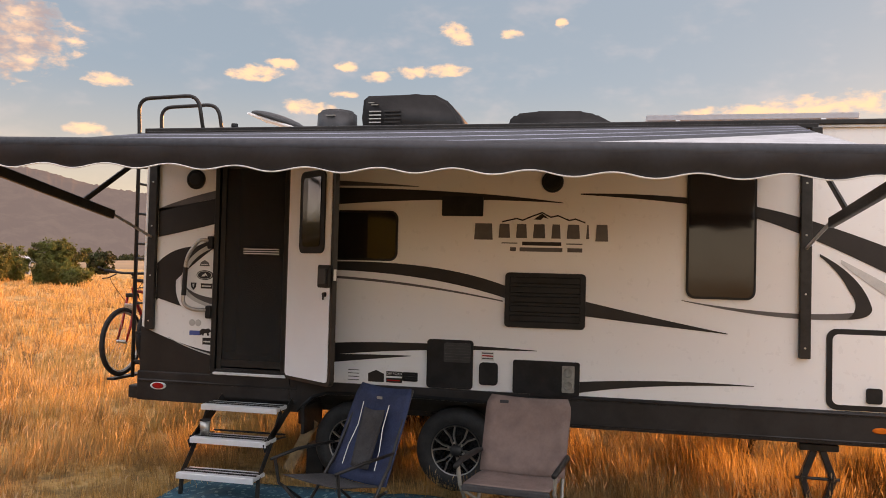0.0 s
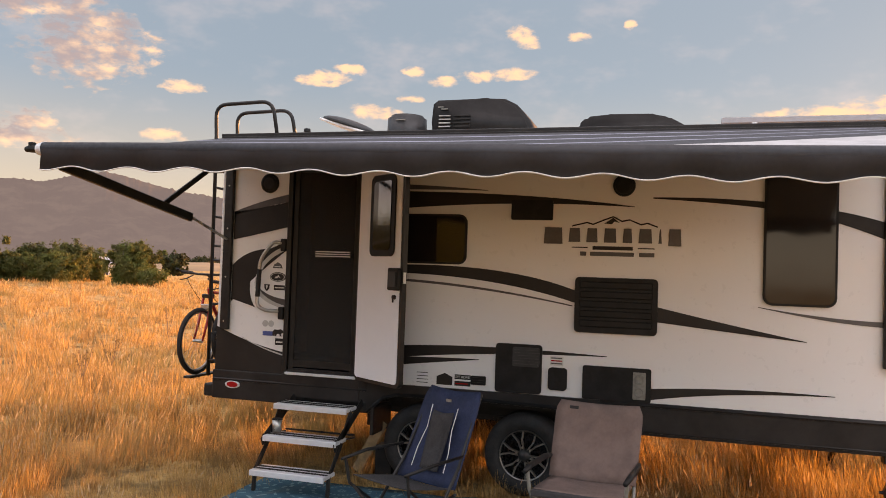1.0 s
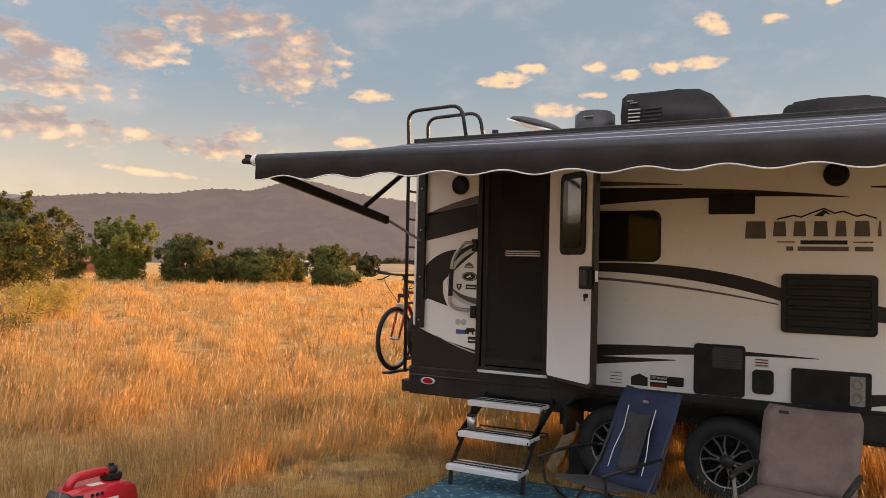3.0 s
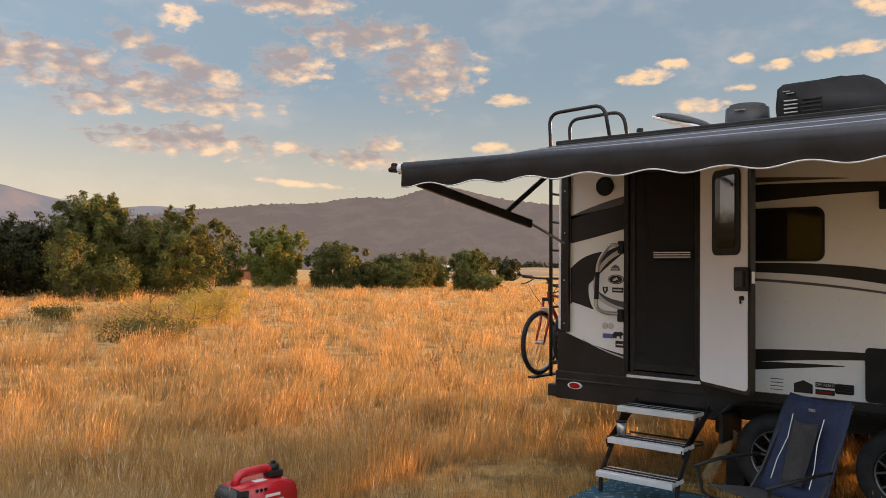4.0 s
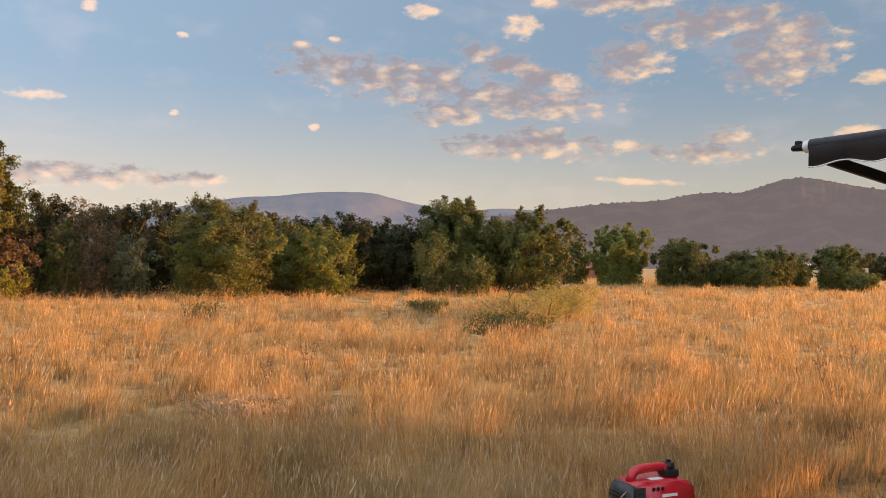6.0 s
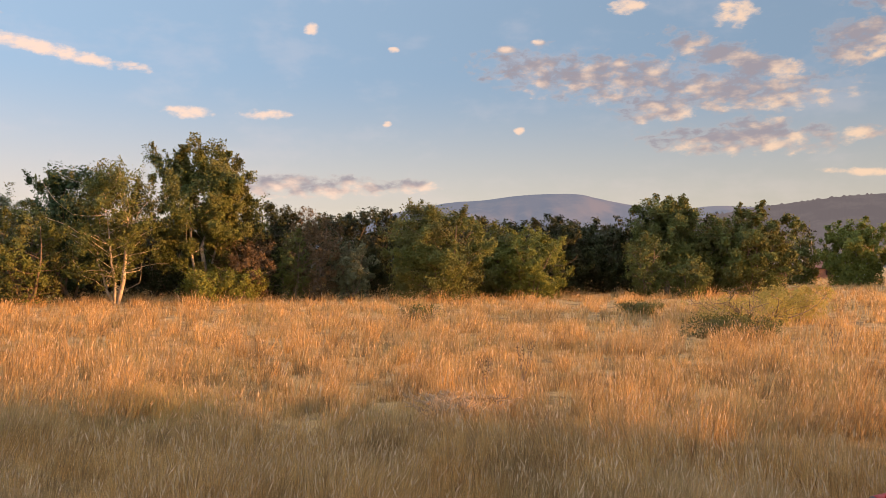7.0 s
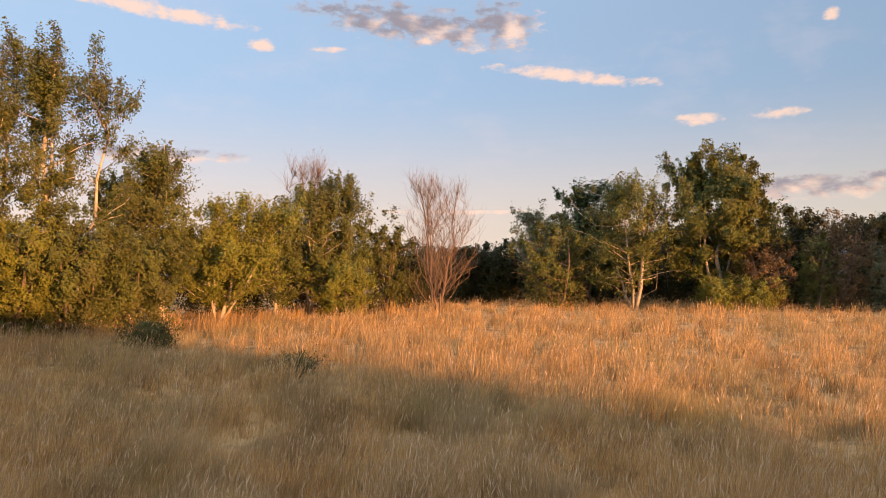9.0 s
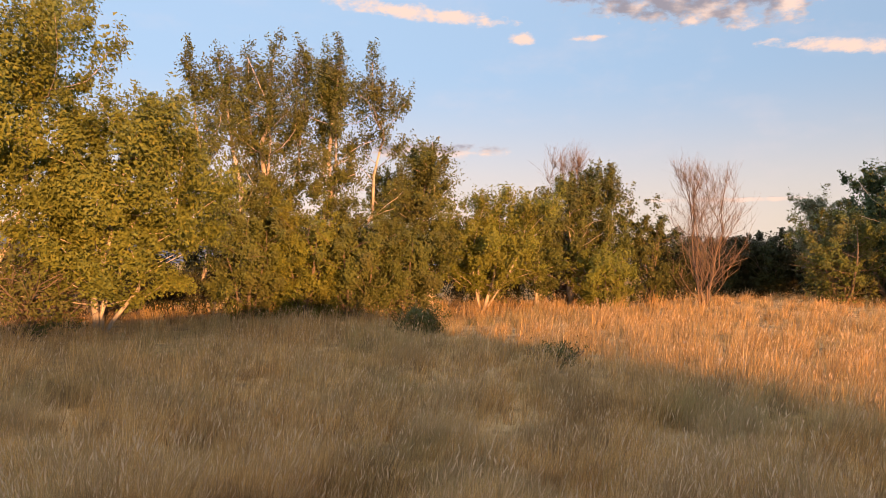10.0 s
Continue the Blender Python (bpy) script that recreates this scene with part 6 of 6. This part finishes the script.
    t("withered brown undergrowth below the cottonwood", 91.9, 43, 3.7, 2.6, "shrub", LEAF_RUST, 2600, 0.13, 55, bare_twigs=30, category="shrub")
    t("leafy green undergrowth at the wood's edge", 94.6, 42, 1.6, 2.4, "shrub", LEAF_GREEN, 1900, 0.11, 56, category="shrub")
    t("leafy green undergrowth at the wood's edge", 92.2, 42, 1.7, 2.2, "shrub", LEAF_GREEN, 1700, 0.11, 37, category="shrub")
    t("airy cottonwood with a pale bent trunk", 100.2, 42, 7.0, 4.8, "round", LEAF_OLIVE, 6000, 0.14, 57, PALE_BARK, bare_twigs=20)
    t("blue-green poplar behind paler trees", 102.9, 47, 7.8, 3.6, "round", LEAF_TEAL, 6000, 0.17, 58)
    t("grey-green willow with drooping dead limbs", 105.6, 43, 5.0, 3.8, "shrub", LEAF_OLIVE, 4500, 0.14, 59, bare_twigs=70)
    t("grey-green poplar in the wood", 106.8, 46, 6.1, 2.8, "round", LEAF_GREY, 3600, 0.15, 36)
    t(willow, 97.6, 52, 5.4, 5.0, "shrub", LEAF_SHADE_DARK, 6000, 0.18, 60)
    t(willow, 103.5, 51, 4.4, 5.0, "shrub", LEAF_SHADE_DARK, 5200, 0.18, 61)
    t("low dark willow in the gap of the wood", 109.9, 50, 4.0, 3.4, "shrub", LEAF_SHADE_DARK, 5200, 0.17, 62, category="shrub")
    t("low dark willow in the gap of the wood", 112.6, 50, 3.6, 3.8, "shrub", LEAF_SHADE_DARK, 4600, 0.17, 63, category="shrub")
    t("low willow behind the dead tree", 116.2, 44, 3.8, 3.2, "shrub", LEAF_SHADE_DARK, 4200, 0.15, 35, category="shrub")
    t("leafless reddish dead tree standing in the grass", 114.0, 37, 6.6, 3.3, "bare", LEAF_RUST, 0, 0.1, 64, DEAD_TWIG)
    # filler thickets whose darkened leaves stand in for the wood's unlit interior
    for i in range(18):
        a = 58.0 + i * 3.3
        t("willow thicket filling the wood's dark, shaded gaps", a, 57 + 2.5 * (i % 3), 4.6 + 0.35 * ((i * 7) % 4) - (1.6 if a > 104 else 0), 7.0, "shrub", LEAF_SHADE_DARK, 2600, 0.24, 200 + i)
    # nearer poplars on the flank
    t("dark leafy willow bush beside the dead tree", 117.7, 37, 5.1, 1.9, "shrub", LEAF_MID, 4200, 0.12, 66)
    t("green young poplar with thin top", 120.3, 36, 6.1, 3.2, "tall", LEAF_OLIVE, 5500, 0.12, 67, PALE_BARK)
    t("young poplar with a leafless reddish top", 123.0, 36, 5.6, 3.0, "tall", LEAF_OLIVE, 4500, 0.12, 68, PALE_BARK, bare_twigs=22)
    t("leafless reddish treetop among poplars", 123.2, 37, 7.4, 1.6, "bare", LEAF_RUST, 0, 0.1, 69, DEAD_TWIG)
    t("fresh green bush in front of the poplars", 120.7, 34, 2.6, 2.4, "shrub", LEAF_GREEN, 3600, 0.11, 70, category="shrub")
    t("green poplar at the meadow's edge", 125.3, 33.5, 5.2, 2.4, "round", LEAF_OLIVE, 5500, 0.12, 71, PALE_BARK)
    t("broad fresh green tree with leaning trunks", 129.2, 31, 4.9, 4.0, "round", LEAF_GREEN, 9000, 0.11, 72, PALE_BARK, lean=0.5)
    t("slender poplar with upright leafy leaders", 132.8, 30, 6.6, 3.4, "tall", LEAF_OLIVE, 7500, 0.11, 73, PALE_BARK)
    t("slender poplar behind the taller ones", 136.3, 32, 5.6, 2.2, "tall", LEAF_OLIVE, 3500, 0.12, 34, PALE_BARK)
    t("low olive bush among the poplars", 135.0, 28, 3.4, 3.2, "shrub", LEAF_OLIVE, 8000, 0.11, 74, category="shrub")
    t("tall poplar with an open leafy crown on a leaning trunk", 141.0, 27, 9.3, 4.2, "tall", LEAF_OLIVE, 9500, 0.105, 75, PALE_BARK, lean=0.28)
    t("tall poplar with an open leafy crown", 144.0, 28, 9.4, 3.8, "tall", LEAF_OLIVE, 7500, 0.105, 76, PALE_BARK)
    t("tall poplar with an open leafy crown", 148.0, 27, 8.9, 3.9, "tall", LEAF_OLIVE, 8000, 0.105, 77, PALE_BARK)
    t("yellow-green bush under the tall poplars", 138.3, 26, 4.0, 2.8, "shrub", LEAF_OLIVE, 8000, 0.10, 78, category="shrub")
    t("olive bush under the tall poplars", 142.0, 26, 4.1, 2.8, "shrub", LEAF_GREEN, 8000, 0.10, 79, category="shrub")
    t("olive bush under the tall poplars", 145.6, 25.5, 4.2, 2.6, "shrub", LEAF_OLIVE, 7000, 0.10, 80, category="shrub")
    t("bright green young tree with a leaning white trunk", 155.2, 21, 5.9, 4.8, "round", LEAF_YELLOW, 18000, 0.115, 81, PALE_BARK, lean=0.55, bare_twigs=8)
    t("large yellow-green cottonwood at the meadow's edge", 162.6, 22, 9.0, 6.2, "round", LEAF_YELLOW, 19000, 0.12, 82, PALE_BARK)
    t("large yellow-green cottonwood at the meadow's edge", 170.0, 21, 7.6, 5.0, "round", LEAF_YELLOW, 7000, 0.12, 83, PALE_BARK)
    t("tangled brown brush with dead stems", 159.5, 21, 2.2, 2.6, "shrub", LEAF_OLIVE, 900, 0.10, 84, bare_twigs=46, category="shrub")
    t("withered brown brush under the trees", 158.0, 26, 2.2, 4.6, "shrub", LEAF_RUST, 4500, 0.11, 85, category="shrub")
    # shade under and behind the trees is carried by these leaf colours
    t("brush under the trees, its leaves darkened for their shade", 151.0, 28, 1.9, 5.0, "shrub", LEAF_SHADE_DARK, 4500, 0.12, 86, category="shrub")
    t("undergrowth behind the poplars in shade-darkened leaves", 129.0, 37, 3.6, 5.0, "shrub", LEAF_SHADE_DARK, 5000, 0.14, 87, category="shrub")
    t("undergrowth behind the poplars in shade-darkened leaves", 123.0, 40, 3.8, 5.5, "shrub", LEAF_SHADE_DARK, 5000, 0.15, 88, category="shrub")
    t("undergrowth behind the poplars in shade-darkened leaves", 136.5, 34, 3.6, 5.5, "shrub", LEAF_SHADE_DARK, 5000, 0.14, 89, category="shrub")
    t("undergrowth behind the poplars in shade-darkened leaves", 144.0, 32, 3.2, 5.5, "shrub", LEAF_SHADE_DARK, 5000, 0.14, 90, category="shrub")
    # shrubs standing in the meadow
    t("grey-green sagebrush in the dry grass", 58.1, 21.2, 0.42, 2.0, "shrub", LEAF_MID, 1300, 0.06, 91, category="shrub")
    t("yellow-green bush in the dry grass", 54.4, 27.5, 1.05, 2.0, "shrub", LEAF_STRAW, 2600, 0.07, 92, category="shrub")
    t("straw-coloured brush in the dry grass", 57.0, 25, 0.80, 2.6, "shrub", LEAF_STRAW, 1500, 0.06, 96, category="shrub", bare_twigs=24)
    t("small green shrub in the dry grass", 64.0, 29.5, 0.42, 1.1, "shrub", LEAF_MID, 900, 0.07, 93, category="shrub")
    t("small grey-green shrub in the shaded grass", 133.5, 20.2, 0.62, 1.1, "shrub", LEAF_MID, 1100, 0.06, 94, category="shrub")
    t("small grey-green shrub in the shaded grass", 123.8, 14.0, 0.34, 0.8, "shrub", LEAF_MID, 500, 0.05, 95, category="shrub")
    t("small green shrub in the dry grass", 79.5, 25.5, 0.50, 1.0, "shrub", LEAF_MID, 400, 0.06, 97, category="shrub")


plant_trees()


def build_weed(x, y, high, seed):
    rng = np.random.default_rng(seed)
    w = thing("weed", "dark dried weed stalk with seed heads standing in the grass", "weed", "dried weeds", Matrix.Translation((x, y, 0)))
    bm = bmesh.new()
    heads = []
    for k in range(5):
        a = rng.random() * 6.28
        out = high * rng.uniform(0.05, 0.28)
        p0 = Vector((0, 0, high * (0.25 if k else 0.0)))
        p1 = Vector((math.cos(a) * out, math.sin(a) * out, high * rng.uniform(0.75, 1.0)))
        tube([p0, p0.lerp(p1, 0.5) + Vector((0.01, 0.01, 0)), p1], [0.005, 0.004, 0.003], 4, bm)
        heads += [np.array(p0.lerp(p1, f)) for f in (0.6, 0.75, 0.88, 1.0)]
    part("stalk", bm, BARK, w)
    heads = np.array(heads)
    pos = heads[rng.integers(0, len(heads), 120)] + rng.normal(size=(120, 3)) * 0.02
    head = new("seed_head", leaves_mesh("seed_head", pos, rng.normal(size=(120, 3)), 0.016, rng, LEAF_RUST))
    head.parent = w
    tagged(head, kind="stuff")


for wx, wy, wh, ws in ((-9.5, -3.72, 0.85, 1), (-7.0, 3.05, 0.65, 2), (-10.27, 9.6, 0.9, 3), (-11.94, 2.82, 0.7, 4), (-6.4, 6.2, 0.6, 5), (-9.3, -4.3, 0.6, 6), (-7.6, 4.4, 0.6, 7)):
    build_weed(wx, wy, wh, ws)
for bx, by, bs in ((-7.95, -4.95, 301),):
    d = Vector((bx, by, 0)) - HERE
    tree("flattened dead brushwood lying in the grass", math.degrees(math.atan2(-d.x, d.y)), d.length, 0.30, 1.2, "bare", LEAF_RUST, 0, 0.1, bs, STRAW, category="shrub")


# ---- far buildings and fields ----
def build_far_house(label, yaw_deg, dist, wide, high, wall, roof, turn=20):
    h = thing("house", label, "house", "", Matrix.Translation(spot(yaw_deg, dist)) @ pose(0, 0, 0, 0, 0, yaw_deg + turn))
    part("wall", box(-wide / 2, wide / 2, -2.5, 2.5, 0, high), wall, h)
    bm = bmesh.new()
    vs = [bm.verts.new(p) for p in ((-wide / 2 - 0.4, -3, high), (wide / 2 + 0.4, -3, high), (wide / 2 + 0.4, 3, high), (-wide / 2 - 0.4, 3, high), (-wide / 2 - 0.4, 0, high + 1.2), (wide / 2 + 0.4, 0, high + 1.2))]
    for f in ((0, 1, 5, 4), (2, 3, 4, 5), (0, 4, 3), (1, 2, 5), (0, 3, 2, 1)):
        bm.faces.new([vs[i] for i in f])
    part("roof", bm, roof, h)
    for k in (-0.25, 0.2):
        part("window", box(wide * k - 0.5, wide * k + 0.5, -2.54, -2.5, high * 0.35, high * 0.75), TINTED, h)
    part("door", box(wide * 0.4 - 0.45, wide * 0.4 + 0.45, -2.53, -2.5, 0, 2.0), GREY_PLASTIC, h)


BARN_WHITE = material("weathered_white_metal", (0.62, 0.63, 0.66), 0.5, vary=0.1, scale=0.6)
BRICK_RED = material("faded_red_boards", (0.20, 0.10, 0.075), 0.8, vary=0.2, scale=0.8)
GREY_ROOF = material("grey_shingle", (0.22, 0.20, 0.20), 0.8, vary=0.2, scale=1.5)
build_far_house("low white metal shed far across the field", 40.7, 135, 7.0, 1.7, BARN_WHITE, BARN_WHITE)
build_far_house("far red house half hidden by cottonwoods", 55.6, 128, 6.0, 2.0, BRICK_RED, GREY_ROOF)
build_far_house("far pale house half hidden by cottonwoods", 51.3, 124, 3.0, 2.2, BARN_WHITE, GREY_ROOF)
build_far_house("far low house half hidden by cottonwoods", 53.6, 130, 7.0, 1.6, BRICK_RED, BRICK_RED)


def build_far_field():
    bm = bmesh.new()
    n = 40
    rows = []
    for i in range(n + 1):
        a = 26 + 15 * i / n
        up = 4.0 * math.exp(-((a - 33) / 4.5) ** 2)
        rows.append([bm.verts.new(spot(a, d, z)) for d, z in ((330, 0.02), (380, 0.35 * up), (450, up), (600, 0.1))])
    for p, q in zip(rows, rows[1:]):
        for k in range(3):
            bm.faces.new((p[k], p[k + 1], q[k + 1], q[k]))
    # the lighter second tone paints the hill's sunlit stripes into the field colour
    whole("hill", bm, material("mown_tan_field", (0.20, 0.15, 0.10), 0.95, vary=0.2, scale=0.02, second=(0.30, 0.22, 0.13)), "low tan hill of mown fields beyond the meadow", "hill", "structure", smooth=True)


build_far_field()


# ---- meadow grass ----
def grow_grass():
    rng = np.random.default_rng(77)
    n_clump, per = 31000, 36
    u = rng.random(n_clump)
    near, far = 4.6, 120.0
    dist = near * (far / near) ** (u ** 1.5)
    yaw_a = np.radians(rng.uniform(-28, 172, n_clump))
    # thinner growth all round the spot where the camera stands
    rest = 3200
    dist[:rest] = 6.2 * np.sqrt(rng.random(rest))
    yaw_a[:rest] = rng.uniform(-np.pi, np.pi, rest)
    cx = HERE.x - np.sin(yaw_a) * dist
    cy = HERE.y + np.cos(yaw_a) * dist
    # swells of growth metres wide, and single tufts that stand over matted gaps
    swell, tuft, wind = np.empty(n_clump), np.empty(n_clump), np.empty(n_clump)
    for i in range(n_clump):
        x, y = cx[i], cy[i]
        swell[i] = noise.noise((x * 0.22, y * 0.22, 0.0)) + 0.5 * noise.noise((x * 0.6, y * 0.6, 9.0))
        tuft[i] = noise.noise((x * 1.15, y * 1.15, 5.0)) + 0.4 * noise.noise((x * 2.9, y * 2.9, 2.0))
        wind[i] = noise.noise((x * 0.35, y * 0.35, 20.0))
    stand = np.clip((tuft + 0.22) / 0.62, 0.0, 1.0)
    stand = stand * stand * (3 - 2 * stand)
    tall = (0.18 + 0.33 * stand) * (1.0 + 0.38 * swell) * rng.uniform(0.8, 1.2, n_clump)
    tall = np.clip(tall, 0.08, 0.75)
    tall[(yaw_a > 1.7) & (dist > 9) & (dist < 32)] *= 1.2
    # trodden round the camp
    tall[dist < 2.4] *= 0.5
    trodden = (cx > -3.2) & (cx < 3.4) & (cy > -4.0) & (cy < 0.0)
    tall[trodden] *= 0.55
    # hidden grass behind the trailer, raised to block sun passing beneath it
    tall[(cx > -4.0) & (cx < 8.0) & (cy >= 2.5) & (cy < 9.0)] *= 1.25
    clear = (cx > -2.16) & (cx < 0.80) & (cy > -2.5) & (cy < -0.25)
    clear |= (np.abs(cx + 3.39) < 0.22) & (np.abs(cy + 3.13) < 0.34)
    clear |= (cx > -3.39) & (cx < -2.7) & (np.abs(cy + 3.3) < 0.5) & (rng.random(len(cx)) < 0.75)
    clear |= (cx > -1.3) & (cx < 0.42) & (cy > -0.05) & (cy < 0.35)
    keep = ~clear
    cx, cy, dist, tall, stand, wind = cx[keep], cy[keep], dist[keep], tall[keep], stand[keep], wind[keep]
    n = len(cx) * per
    k = np.repeat(np.arange(len(cx)), per)
    # each tuft fans out from its foot, highest in the middle, and the wind has laid whole patches one way
    round_tuft = (0.055 + 0.0085 * dist) * rng.uniform(0.6, 1.4, len(cx))
    away = np.abs(rng.normal(size=n)) * 0.75
    round_a = rng.uniform(0, 2 * np.pi, n)
    x = cx[k] + np.cos(round_a) * away * round_tuft[k]
    y = cy[k] + np.sin(round_a) * away * round_tuft[k]
    h = np.maximum(0.04, tall[k] * (0.45 + 0.75 * rng.random(n) ** 1.3) * (1.12 - 0.26 * away))
    laid_a = 2.2 + 3.5 * wind + rng.normal(size=len(cx)) * 0.5
    laid = rng.uniform(0.02, 0.40, len(cx))
    lean_a = round_a + rng.normal(size=n) * 0.6
    lean = h * (rng.uniform(0.04, 0.28, n) + 0.16 * away)
    wide = (0.0004 + 0.00036 * dist)[k] * rng.uniform(0.6, 1.4, n)
    face = rng.uniform(0, np.pi, n)
    ox, oy = np.cos(face) * wide, np.sin(face) * wide
    lx = np.cos(lean_a) * lean + (np.cos(laid_a) * laid)[k] * h
    ly = np.sin(lean_a) * lean + (np.sin(laid_a) * laid)[k] * h
    v = np.empty((n, 3, 3))
    v[:, 0] = np.stack((x - ox, y - oy, np.full(n, -0.02)), 1)
    v[:, 1] = np.stack((x + lx, y + ly, h), 1)
    v[:, 2] = np.stack((x + ox, y + oy, np.full(n, -0.02)), 1)
    grass = new("grass", mesh_from_arrays("grass", v.reshape(-1, 3), np.arange(n * 3).reshape(n, 3), GRASS))
    tagged(grass, "tall dry golden grass covering the meadow", "grass", "", "stuff")
    # loose seed heads on the taller stems, each a narrow spindle that nods the way its stem leans
    pick = np.flatnonzero((rng.random(n) < 0.14) & (h > 0.20) & (dist[k] < 60))
    m = len(pick)
    tip = v[pick, 1]
    way = np.stack((lx[pick], ly[pick], h[pick]), 1)
    way /= np.linalg.norm(way, axis=1, keepdims=True)
    way += rng.normal(size=(m, 3)) * 0.18
    long = (rng.uniform(0.035, 0.085, m) * (1 + 0.012 * dist[k][pick]))[:, None]
    girth = (0.0025 + 0.00029 * dist[k][pick]) * rng.uniform(0.7, 1.4, m)
    turn = rng.uniform(0, np.pi, m)
    out = np.stack((np.cos(turn) * girth, np.sin(turn) * girth, np.zeros(m)), 1)
    q = np.empty((m, 4, 3))
    q[:, 0] = tip - way * long * 0.55
    q[:, 1] = tip + out
    q[:, 2] = tip + way * long * 0.6
    q[:, 3] = tip - out
    heads = new("seed_heads", mesh_from_arrays("seed_heads", q.reshape(-1, 3), np.arange(m * 4).reshape(m, 4), SEED_HEAD))
    heads.parent = grass
    tagged(heads, "pale feathery seed heads", "", "", "stuff")


grow_grass()
